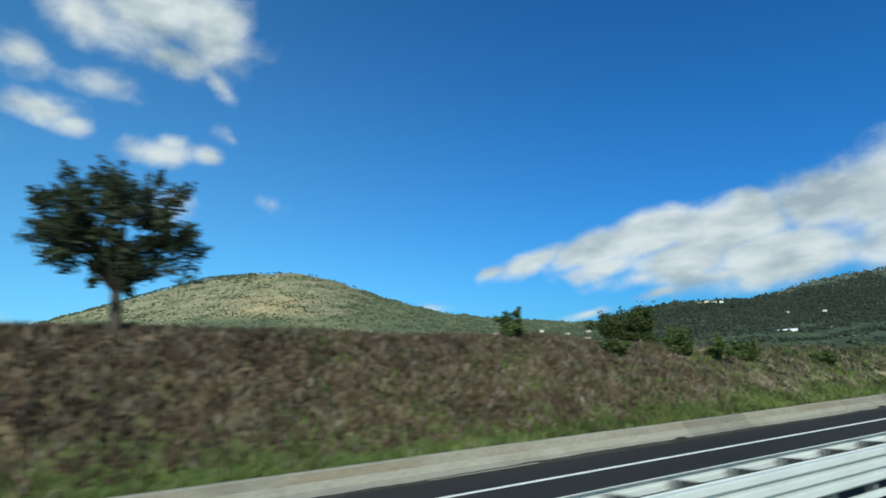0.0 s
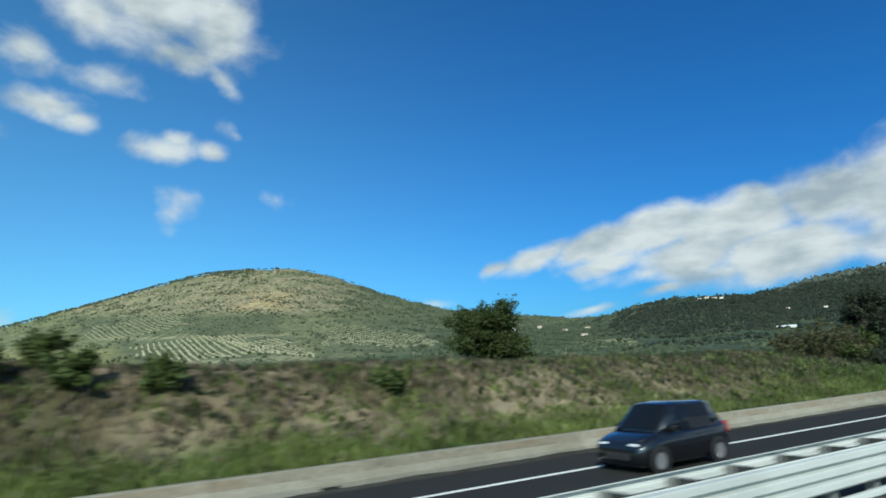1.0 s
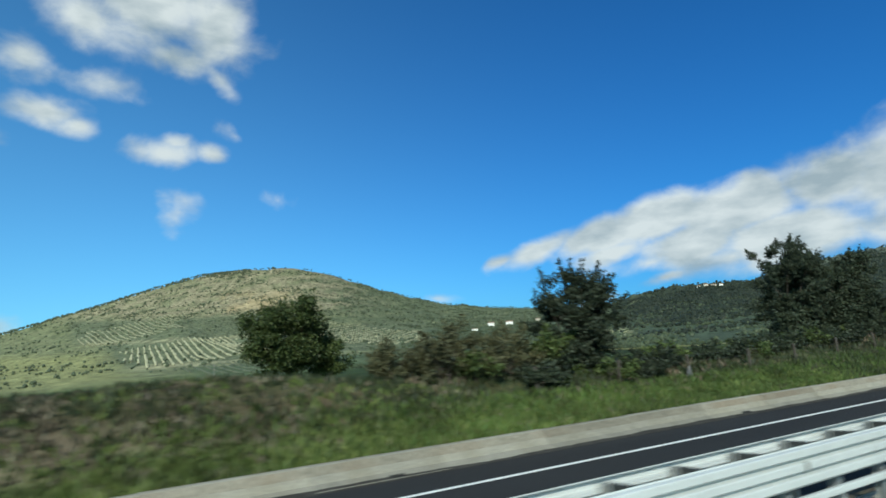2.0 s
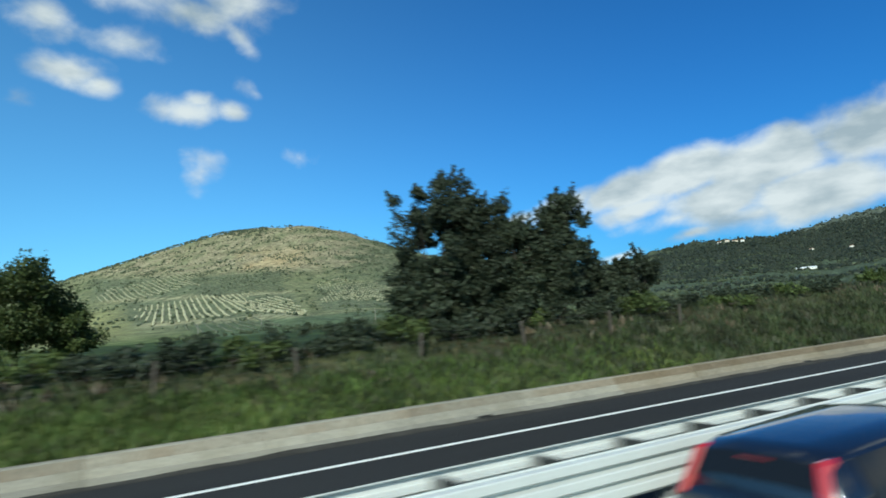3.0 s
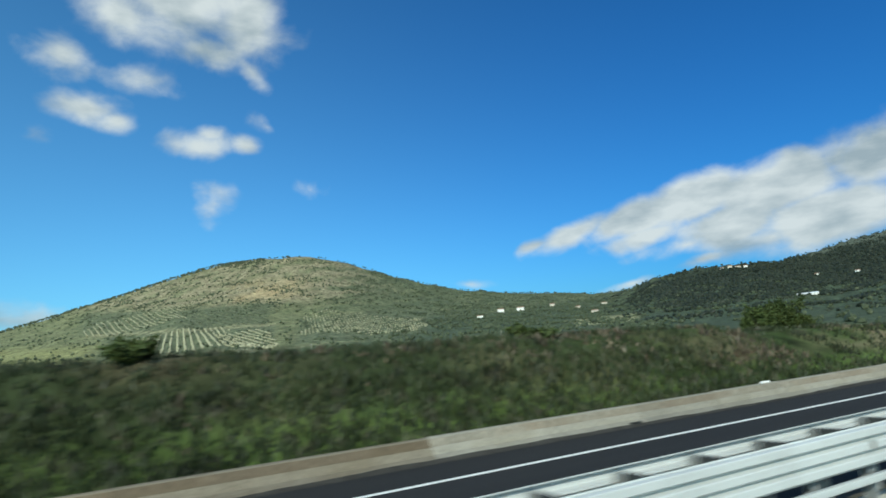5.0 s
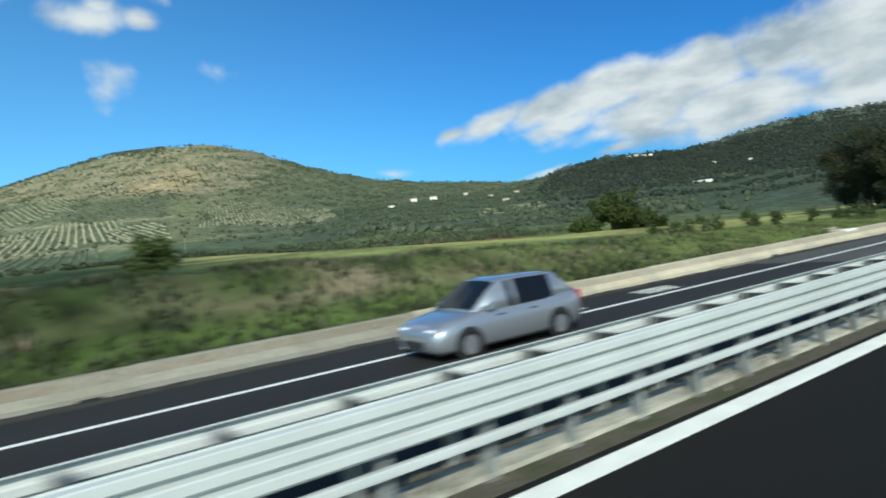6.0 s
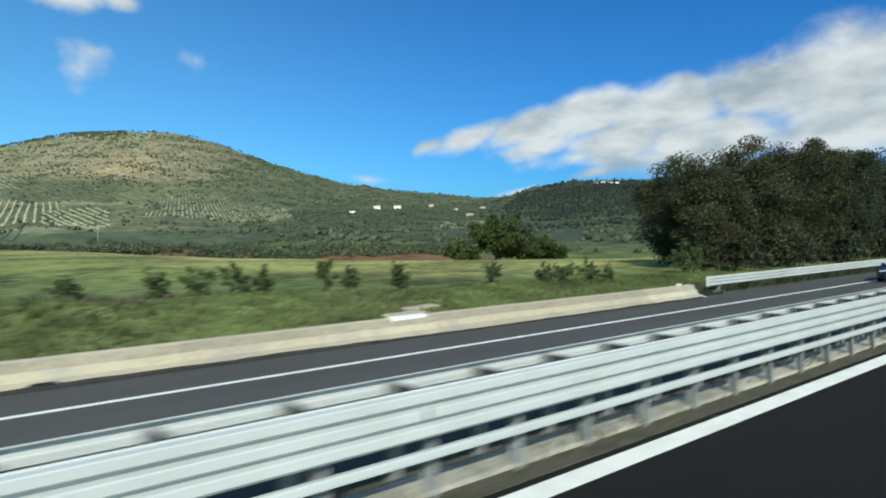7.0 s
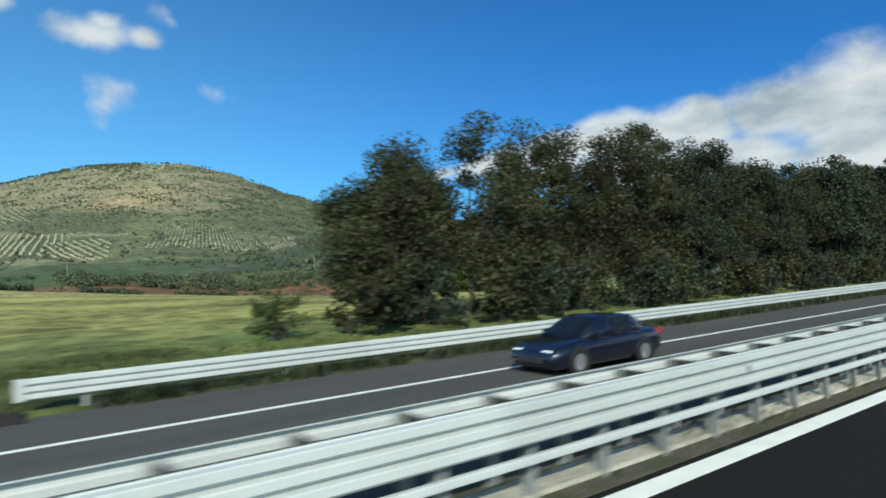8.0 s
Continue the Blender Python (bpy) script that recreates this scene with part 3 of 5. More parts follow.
def post_mesh(h, flip):
    bm = bmesh.new()
    s = -1 if flip else 1
    box(bm, -0.04, 0.05, 0.0 * s, 0.006 * s, -0.3, h)
    box(bm, 0.044, 0.05, 0.006 * s, 0.114 * s, -0.3, h)
    box(bm, -0.04, 0.05, 0.114 * s, 0.12 * s, -0.3, h)
    bmesh.ops.recalc_face_normals(bm, faces=bm.faces)
    return mesh_of("post", bm, M_STEEL_DULL)


def guardrail(name, y, turn, top, waves_, pitch, depth, x0, x1, post_y, post_step, post_0, label, lower=None, spacers=False, panel=4.86):
    """Steel beams in panels, posts, a lower rail; turn: 1 bulges towards -y, -1 towards +y."""
    rail = thing(name, label=label, category="guardrail")
    m = Matrix.Diagonal((1, turn, 1, 1))
    bm = bmesh.new()
    sweep(bm, beam_outline(waves_, depth, top, pitch), 0.0, panel + 0.12)
    bmesh.ops.transform(bm, matrix=m, verts=bm.verts)
    bmesh.ops.recalc_face_normals(bm, faces=bm.faces)
    me = mesh_of("beam", bm, M_STEEL)
    k = 0
    x = x0
    while x < x1:
        shared("beam", me, rail, pose(x, y + 0.003 * (k % 2) * turn, 0, 0, 0, 0))
        x += panel
        k += 1
    me_post = post_mesh(top - 0.05, turn < 0)
    i0 = math.ceil((x0 - post_0) / post_step)
    posts = [post_0 + i * post_step for i in range(i0, int((x1 - post_0) / post_step))]
    for x in posts:
        shared("post", me_post, rail, pose(x, post_y, 0))
    if lower:
        ly, lz0, lz1 = lower
        bm = bmesh.new()
        d = 0.05 * turn
        sweep(bm, [(0, lz0), (-d, lz0), (-d, lz0 + 0.012), (-d * 1.25, lz0 + 0.02), (-d * 1.25, lz1 - 0.02), (-d, lz1 - 0.012), (-d, lz1), (0, lz1)], 0, panel)
        me_low = mesh_of("lower_rail", bm, M_STEEL)
        x = x0
        while x < x1:
            shared("lower_rail", me_low, rail, pose(x, ly, 0))
            x += panel
    return rail, posts


front, posts = guardrail("median_guardrail", 4.90, 1, 1.165, 3, 0.165, 0.085, X_MIN, X_MAX, 4.985, PITCH, POST0 + 0.04,
                         "galvanised three-wave steel guardrail with lower rail, front median row", lower=(4.89, 0.475, 0.57))
back, _ = guardrail("median_guardrail", 5.72, -1, 1.13, 3, 0.165, 0.085, X_MIN, X_MAX, 5.70, PITCH, POST0,
                    "galvanised three-wave steel guardrail, back row of the median", lower=(5.73, 0.44, 0.675))
for r in (front, back):
    r["group"] = "median guardrail rows"
bm = bmesh.new()
box(bm, -0.035, 0.035, 4.99, 5.64, 0.80, 0.806)
box(bm, -0.035, -0.029, 4.99, 5.64, 0.806, 1.07)
box(bm, 0.029, 0.035, 4.99, 5.64, 0.806, 1.07)
box(bm, -0.035, 0.035, 4.99, 5.64, 1.07, 1.076)
me_sp = mesh_of("spacer", bm, material("dark_steel", (0.045, 0.047, 0.045), 0.8, metal=0.2, vary=0.3, scale=4, fine=30, bump=0.2))
for x in posts:
    shared("spacer", me_sp, back, pose(x, 0, 0))

side, _ = guardrail("roadside_guardrail", 15.25, 1, 0.755, 3, 0.15, 0.075, 215.2, 360, 15.27, 4.5, 216.3,
                    "pale galvanised steel guardrail with posts before the trees", panel=4.0)
bm = bmesh.new()
box(bm, 215.05, 215.24, 15.16, 15.26, 0.30, 0.765, 0.015)
part("end_cap", bm, M_STEEL, side)

# pale concrete strip between the rows
bm = bmesh.new()
sweep(bm, [(5.06, 0.0), (5.06, 0.035), (5.10, 0.05), (5.55, 0.05), (5.58, 0.035), (5.58, 0.0)], -0.0, 2.96)
me_strip = mesh_of("strip_segment", bm, material("pale_concrete", (0.50, 0.47, 0.38), 0.9, vary=0.4, scale=2.2, fine=14, bump=0.4, tint=(0.30, 0.285, 0.225), random=0.2))
strip = thing("concrete_strip", label="pale cast concrete strip between the guardrail rows", category="concrete strip", kind="structure")
for i in range(106):
    shared("strip_segment", me_strip, strip, pose(X_MIN + 3.0 * i, 0, 0.0))

# drain chute beside the end of the kerb
bm = bmesh.new()
box(bm, 213.35, 215.2, 14.5, 14.58, -0.03, 0.10, 0.01)
box(bm, 213.35, 215.2, 14.98, 15.06, -0.03, 0.16, 0.01)
box(bm, 213.35, 215.2, 14.58, 14.98, -0.03, 0.012)
tagged(part("drain_chute", bm, M_IRON), "dark open concrete drain chute at the kerb's end", "drain")

# small reflectors bolted on the front beam
M_REFLECT = material("grey_reflector", (0.14, 0.135, 0.12), 0.25, vary=0.05, bump=0.0, coat=0.5)
for x in (191.4 - 16.2 * k for k in range(-3, 12)):
    ob = thing("reflector", pose(x, 4.845, 0.93), label="small reflector bracket bolted on the guardrail", category="reflector", group="reflectors on the guardrail")
    bm = bmesh.new()
    box(bm, -0.006, 0.006, -0.07, 0.055, -0.05, 0.06, 0.002)
    part("bracket", bm, M_STEEL_DULL, ob)
    bm = bmesh.new()
    box(bm, -0.012, -0.006, -0.068, -0.02, -0.04, 0.05)
    part("lens", bm, M_REFLECT, ob, "dull grey lens")

# ---- plants ----
M_OAK = leaf_material("oak_leaves", (0.035, 0.055, 0.014), (0.075, 0.095, 0.025))
M_DARK = leaf_material("dark_leaves", (0.017, 0.025, 0.014), (0.042, 0.052, 0.027), through=0.15)
M_LONE = leaf_material("dull_green_leaves", (0.020, 0.029, 0.014), (0.050, 0.058, 0.026), through=0.2)
M_WILD = leaf_material("straggling_leaves", (0.052, 0.055, 0.025), (0.12, 0.112, 0.053), through=0.3)
M_MIXED = leaf_material("autumn_green_leaves", (0.025, 0.033, 0.013), (0.054, 0.053, 0.021), patch=0.45)
M_SHRUB = leaf_material("shrub_leaves", (0.04, 0.062, 0.016), (0.09, 0.115, 0.03))
M_BRUSH = leaf_material("dry_brush", (0.046, 0.037, 0.025), (0.085, 0.064, 0.041), through=0.1, patch=0.7, dry=(0.10, 0.080, 0.053))
M_BRUSH_RED = leaf_material("reddish_brush", (0.046, 0.029, 0.019), (0.078, 0.049, 0.031), through=0.1, patch=0.6, dry=(0.085, 0.070, 0.052))
M_GRASS = leaf_material("grass_blades", (0.035, 0.056, 0.011), (0.085, 0.115, 0.024), through=0.3, patch=0.9, dry=(0.12, 0.095, 0.062))
M_DRYGRASS = leaf_material("dry_grass", (0.080, 0.063, 0.042), (0.168, 0.137, 0.088), through=0.2, patch=0.7, dry=(0.19, 0.165, 0.115))
M_FAR = leaf_material("far_foliage", (0.045, 0.06, 0.03), (0.085, 0.10, 0.052), through=0.1)
# darker copy of the far foliage: a cloud's shadow put into the leaves
M_WOOD = leaf_material("cloud_darkened_wood_foliage", (0.014, 0.021, 0.013), (0.038, 0.046, 0.026), through=0.05)
# dark blades carry cloud shade in their colour, the sunny ones open sun
M_GRASS_DARK = leaf_material("cloud_darkened_grass_blades", (0.015, 0.024, 0.009), (0.040, 0.051, 0.018), through=0.2, patch=0.8, dry=(0.066, 0.062, 0.038))
M_GRASS_PALE = leaf_material("pale_grass_blades", (0.055, 0.082, 0.018), (0.125, 0.15, 0.042), through=0.3, patch=0.8, dry=(0.15, 0.125, 0.085))
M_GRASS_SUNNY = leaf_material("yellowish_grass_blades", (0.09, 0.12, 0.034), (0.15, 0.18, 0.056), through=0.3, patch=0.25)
M_GRASS_FRESH = leaf_material("fresh_grass_blades", (0.065, 0.092, 0.020), (0.14, 0.165, 0.048), through=0.3, patch=0.4)
M_GRASS_LUSH = leaf_material("lush_grass_blades", (0.048, 0.082, 0.018), (0.088, 0.125, 0.030), through=0.3, patch=0.3)
M_WISPY = leaf_material("wispy_leaves", (0.06, 0.088, 0.03), (0.125, 0.155, 0.055), through=0.4)
M_OLIVE_PALE = leaf_material("silvery_olive_foliage", (0.30, 0.29, 0.175), (0.46, 0.43, 0.27), through=0.1)
M_OLIVE = leaf_material("olive_foliage", (0.085, 0.10, 0.06), (0.17, 0.185, 0.115), through=0.1)


def tube(verts, faces, a, b, ra, rb, sides=6):
    a, b = Vector(a), Vector(b)
    q = (b - a).to_track_quat('Z', 'Y')
    k = len(verts)
    for c, r in ((a, ra), (b, rb)):
        for i in range(sides):
            t = 6.28318 * i / sides
            verts.append(tuple(c + q @ Vector((math.cos(t) * r, math.sin(t) * r, 0))))
    for i in range(sides):
        j = (i + 1) % sides
        faces.append((k + i, k + j, k + sides + j, k + sides + i))


def leaf_mesh(name, pts, size, mat, rs, flat=0.35):
    """One small bent leaf spray (two triangles) at each point."""
    n = len(pts)
    a = rs.normal(size=(n, 3))
    a[:, 2] *= flat + 0.3
    a /= np.linalg.norm(a, axis=1)[:, None]
    b = np.cross(a, rs.normal(size=(n, 3)))
    b /= np.linalg.norm(b, axis=1)[:, None]
    s = size * rs.uniform(0.55, 1.35, n)[:, None]
    a, b = a * s, b * s * 0.55
    lift = np.cross(a, b) / s * 0.25
    v = np.stack([pts - a, pts + b + lift, pts + a, pts - b + lift], 1).reshape(-1, 3)
    i = np.arange(n) * 4
    f = np.concatenate([np.stack([i, i + 1, i + 2], 1), np.stack([i, i + 2, i + 3], 1)])
    me = bpy.data.meshes.new(name)
    me.from_pydata(v.tolist(), [], f.tolist())
    me.materials.append(mat)
    return me


def crown_points(rs, n, clumps, rx, ry, rz, centre_z, spread, gaps=0.25, full=0.0):
    """Points gathered in clumps that fill an uneven crown; full: how much its shoulders fill out."""
    d = rs.normal(size=(clumps, 3))
    d /= np.linalg.norm(d, axis=1)[:, None]
    d *= 1 + full * (1 / np.abs(d).max(1) - 1)[:, None]
    d *= rs.uniform(0.25, 1.0, (clumps, 1)) ** 0.6
    c = d * np.array([rx, ry, rz]) * rs.uniform(0.75, 1.08, (clumps, 1)) + np.array([0, 0, centre_z])
    size = rs.uniform(0.6, 1.35, clumps) * spread
    who = rs.randint(0, clumps, n)
    q = rs.normal(size=(n, 3))
    q /= np.linalg.norm(q, axis=1)[:, None]
    q *= (rs.uniform(0.0, 1.0, (n, 1)) ** 0.5)
    q[:, 2] *= 0.75
    pts = c[who] + q * size[who][:, None]
    # twigs that reach out of the clumps
    loose = rs.uniform(0, 1, n) < gaps
    out = pts - np.array([0, 0, centre_z * 0.75])
    out /= np.linalg.norm(out, axis=1)[:, None]
    out = out * 0.6 + d[who] * 0.4 + np.array([0, 0, 0.12])
    pts[loose] = c[who][loose] + out[loose] * (size[who][loose] * rs.uniform(0.3, 1.3, loose.sum()))[:, None] + rs.normal(0, 0.06, (loose.sum(), 3)) * spread * 1.6
    return pts, c


def tree(name, m, seed, tall, rx, rz, leaves, size, mat, label, trunk_r=0.14, bare=0.3, clumps=26, spread=0.55, stems=1, ry=None, group="", flat=0.35, lean=0.0, gaps=0.25, full=0.0):
    """A trunk with limbs and a crown of leaf sprays; bare: the share of the height below the crown."""
    rs = np.random.RandomState(seed)
    ob = thing(name, m, label=label, category="shrub" if "shrub" in name else "tree", group=group)
    centre = tall * bare + rz
    pts, centres = crown_points(rs, leaves, clumps, rx, ry or rx, rz, centre, spread, gaps, full)
    if lean:
        pts[:, 0] += lean * pts[:, 2]
    pts[:, 2] = np.maximum(pts[:, 2], 0.04)
    verts, faces = [], []
    for k in range(stems):
        bx, by = (rs.uniform(-0.3, 0.3, 2) * (stems > 1) * rx)
        fork = Vector((bx * 1.4 + rs.uniform(-0.1, 0.1), by * 1.4, tall * max(bare, 0.15) * rs.uniform(0.85, 1.1)))
        mid = Vector((bx * 1.15, by * 1.1, fork.z * 0.5))
        r = trunk_r * rs.uniform(0.75, 1.1)
        tube(verts, faces, (bx, by, -0.3), mid, r * 1.25, r * 0.95, 7)
        tube(verts, faces, mid, fork, r * 0.95, r * 0.8, 7)
        for c in centres[k::stems][:12]:
            c = Vector(c)
            c.x += lean * c.z
            kink = fork.lerp(c, 0.5) + Vector((rs.uniform(-0.12, 0.12), rs.uniform(-0.12, 0.12), 0.1 * rz))
            tube(verts, faces, fork, kink, r * 0.5, r * 0.3, 5)
            tube(verts, faces, kink, c, r * 0.3, r * 0.08, 4)
    me = bpy.data.meshes.new("trunk")
    me.from_pydata(verts, [], faces)
    part_of("trunk", me, M_BARK, ob)
    part_of("crown", leaf_mesh("crown", pts, size, mat, rs, flat), None, ob)
    return ob


def stand(x, y, sink=0.05, turn=0.0, scale=1.0):
    return pose(x, y, level(x, y) - sink, 0, 0, turn) @ Matrix.Diagonal((scale, scale, scale, 1))


# lone tree on the crest of the cutting
tree("tree", stand(1.3, 20.0), 11, 5.3, 2.35, 1.85, 21000, 0.07, M_LONE, "small round-crowned tree alone on the brown bank", 0.2, 0.22, 190, 0.36, gaps=0.22, full=0.2)
# oak in the valley behind the crest
tree("tree", stand(73.4, 66.0), 12, 10.3, 4.9, 4.8, 24000, 0.17, M_OAK, "broad dark green oak in the valley", 0.3, 0.10, 90, 1.3, gaps=0.05)
tree("tree", stand(77.6, 66.5), 13, 6.4, 2.9, 2.7, 9000, 0.18, M_OAK, "lower green oak beside the broad one", 0.2, 0.05, 40, 1.0, gaps=0.05)
# the dark clump along the crest
for x, y, tall, rx, seed in ((72.9, 20.6, 4.75, 1.75, 21), (92.5, 22.0, 7.0, 1.95, 222), (94.4, 22.0, 6.5, 1.35, 123), (96.1, 21.4, 5.2, 1.0, 24), (97.7, 20.8, 5.8, 1.2, 125)):
    tree("tree", stand(x, y), seed, tall, rx, tall * 0.46, 26000, 0.08, M_DARK, "dark leafy roadside tree with a ragged top", 0.1, 0.04, 95, 0.5, stems=2, gaps=0.15, full=0.45, group="dark trees on the crest")
for x, y, tall, rx, seed in ((100.9, 22.6, 3.6, 0.75, 25), (103.4, 23.1, 3.6, 0.75, 26), (105.0, 22.9, 3.5, 0.7, 27), (102.2, 22.6, 2.3, 0.8, 28), (93.5, 21.8, 3.0, 1.2, 57), (91.2, 21.6, 2.4, 1.1, 59), (71.2, 20.6, 1.9, 1.1, 30)):
    tree("shrub", stand(x, y), seed, tall, rx, tall * 0.47, 4500, 0.095, M_DARK if x > 85 else M_SHRUB, "ragged dark green shrub on the crest", 0.05, 0.03, 22, 0.42, stems=3, group="shrubs on the crest")
# straggling olive-brown brushwood
for x, y, tall, rx, seed in ((69.6, 20.8, 2.3, 1.2, 29), (68.0, 19.9, 1.9, 1.2, 141), (66.6, 21.0, 2.7, 1.2, 31), (65.2, 20.0, 1.8, 1.0, 142), (64.0, 21.2, 1.7, 1.0, 32)):
    tree("shrub", stand(x, y), seed, tall * 0.88, rx, tall * 0.42, 3400, 0.075, M_WILD, "straggling olive-brown shrub on the crest", 0.04, 0.03, 30, 0.40, stems=4, gaps=0.45, group="brushwood on the crest")
# low hedge of brambles along the crest
for i, x in enumerate(np.arange(67, 118, 1.9)):
    rs_ = random.Random(i)
    tree("shrub", stand(x, (20.2 if x > 78 else 19.3) + rs_.uniform(-0.7, 0.9)), 60 + i % 6, 1.2 if x < 103 else 0.6, 1.25, 0.5 if x < 103 else 0.25, 1500, 0.085, M_DARK if i % 3 else M_SHRUB, "low bramble shrub in a hedge on the crest", 0.03, 0.02, 14, 0.4, stems=3, group="bramble hedge")
for x, y, tall, rx, seed in ((15.9, 20.3, 1.35, 0.5, 41), (25.0, 19.3, 1.15, 0.6, 42), (26.3, 20.4, 1.0, 0.5, 45), (27.15, 18.6, 1.35, 0.55, 43), (29.1, 18.7, 1.1, 0.55, 44), (20.2, 19.0, 0.7, 0.5, 46), (36.0, 18.4, 0.6, 0.5, 47),
                             (149.0, 20.8, 0.5, 0.8, 49), (122.0, 20.6, 0.7, 0.8, 51), (134.5, 20.4, 0.6, 0.8, 52)):
    tree("shrub", stand(x, y), seed, tall, rx, tall * 0.5, 1300, 0.10, M_SHRUB, "small green shrub on the dry bank", 0.03, 0.02, 14, 0.28, stems=2, group="shrubs on the bank")
tree("shrub", stand(164.5, 21.6), 53, 1.25, 0.72, 0.58, 4200, 0.08, M_SHRUB, "round dark bush at the top of the bank", 0.05, 0.05, 24, 0.34, stems=2)
# oaks behind the field
tree("tree", stand(273.5, 93.5), 54, 9.4, 6.0, 4.2, 17000, 0.26, M_OAK, "broad oak standing behind the green field", 0.35, 0.10, 44, 1.5)
tree("tree", stand(287.0, 101.0), 55, 8.5, 4.5, 3.7, 6000, 0.34, M_DARK, "dark oak behind the green field", 0.3, 0.08, 36, 1.3)
for x, y, tall, rx, seed in ((281.5, 95.0, 6.4, 4.0, 61), (294.0, 103.0, 6.8, 4.4, 62), (301.0, 104.0, 6.0, 4.2, 63), (266.0, 96.0, 4.2, 3.2, 64)):
    tree("tree", stand(x, y), seed, tall, rx, tall * 0.45, 7000, 0.28, M_OAK, "low leafy tree in the hedge behind the field", 0.2, 0.06, 34, 1.2, gaps=0.08, full=0.3, group="hedge trees behind the field")
# shrubs at the near edge of the field
for x, y, tall, rx, seed in ((192.9, 22.0, 0.9, 0.55, 33), (194.2, 21.8, 1.15, 0.6, 34), (195.4, 21.6, 1.1, 0.7, 35), (196.3, 21.4, 0.9, 0.4, 36), (198.3, 20.6, 1.25, 0.3, 37), (199.4, 20.8, 0.9, 0.25, 38), (201.4, 20.5, 1.05, 0.35, 39),
                             (206.5, 20.6, 1.0, 0.45, 40), (209.5, 20.1, 1.0, 0.6, 133), (210.7, 20.0, 0.9, 0.7, 134), (212.2, 19.8, 0.95, 0.5, 135), (213.5, 19.9, 0.8, 0.7, 136), (190.2, 21.4, 0.6, 0.5, 137)):
    tree("shrub", stand(x, y), seed, tall * 0.92, rx * 0.8, tall * 0.44, 650, 0.07, M_WISPY, "thin leafy shrub at the edge of the green field", 0.03, 0.03, 14, 0.26, stems=3, gaps=0.6, group="shrubs at the field's edge")
tree("shrub", stand(222.5, 20.5), 156, 1.9, 0.95, 0.9, 1900, 0.075, M_WISPY, "airy olive-green shrub beside the guardrail", 0.04, 0.04, 22, 0.4, stems=3)
# tall row behind the roadside guardrail
ROW = [(233.4, 29.0, 8.2, 2.3, 170, M_MIXED), (232.2, 26.0, 8.4, 2.2, 171, M_MIXED), (227.2, 22.0, 6.6, 2.2, 71, M_MIXED), (230.2, 23.8, 8.6, 2.4, 72, M_MIXED), (233.6, 21.8, 9.0, 2.7, 73, M_MIXED), (237.6, 23.0, 9.4, 2.4, 74, M_MIXED), (241.0, 21.4, 10.3, 2.8, 75, M_MIXED),
       (245.2, 22.6, 10.8, 2.9, 76, M_MIXED), (249.6, 21.6, 9.9, 2.6, 77, M_DARK), (254.0, 22.8, 9.8, 2.9, 78, M_MIXED), (258.5, 21.6, 9.9, 2.8, 79, M_DARK), (263.5, 23.0, 10.4, 3.0, 80, M_MIXED),
       (269.0, 21.8, 10.6, 3.0, 81, M_DARK), (275.0, 22.6, 11.2, 3.2, 82, M_MIXED), (281.5, 21.6, 11.6, 3.3, 83, M_DARK), (288.0, 22.4, 11.5, 3.3, 84, M_MIXED), (295.0, 22.0, 11.8, 3.4, 85, M_DARK)]
for x, y, tall, rx, seed, mat in ROW:
    tree("tree", stand(x, y), seed, tall, rx, tall * 0.45, 24000 if x < 242 else 34000 if x < 268 else 20000, 0.085 if x < 268 else 0.12, mat, "tall roadside tree, green turning olive-brown, behind the guardrail", 0.15, 0.07, 46 if x < 242 else 60, 1.08, stems=2, gaps=0.0, full=0.45, group="tall row behind the guardrail")
for i, x in enumerate(np.arange(225.5, 296, 3.1)):
    tree("shrub", stand(x, 19.6 + 0.6 * math.sin(i * 2.1)), 90 + i % 5, 2.4 + 0.5 * math.sin(i * 1.7), 1.5, 1.2, 2400, 0.12, M_DARK if i % 2 else M_MIXED, "dense shrub filling the foot of the tree row", 0.04, 0.02, 20, 0.55, stems=3, group="undergrowth of the tree row")


def blades(name, n, seed, x0, x1, y0, y1, tall, wide, mat, keep, label, per=3, category="grass"):
    """Tufts of thin blades over a stretch of ground; keep(x, y): how likely a tuft stands there."""
    rs = np.random.RandomState(seed)
    x, y = rs.uniform(x0, x1, n), rs.uniform(y0, y1, n)
    ok = rs.uniform(0, 1, n) < keep(x, y)
    x, y = np.repeat(x[ok], per), np.repeat(y[ok], per)
    k = len(x)
    x, y = x + rs.normal(0, 0.09, k), y + rs.normal(0, 0.09, k)
    z = np.where(y < 6.3, 0.0, height(x, y)) - 0.03
    a = rs.uniform(0, 6.283, k)
    h = tall * rs.uniform(0.5, 1.4, k)
    w = wide * rs.uniform(0.6, 1.5, k)
    lx, ly = rs.normal(0, 0.28, k) * h, rs.normal(0, 0.28, k) * h
    p = np.stack([x, y, z], 1)
    e = np.stack([np.cos(a) * w, np.sin(a) * w, 0 * a], 1)
    t = np.stack([lx, ly, h], 1)
    v = np.stack([p - e, p + e, p + t * 0.62 + e * 0.8, p + t], 1).reshape(-1, 3)
    i = np.arange(k) * 4
    f = np.concatenate([np.stack([i, i + 1, i + 2], 1), np.stack([i, i + 2, i + 3], 1)])
    me = bpy.data.meshes.new(name)
    me.from_pydata(v.tolist(), [], f.tolist())
    ob = part_of(name, me, mat)
    tagged(ob, label, category, kind="stuff")


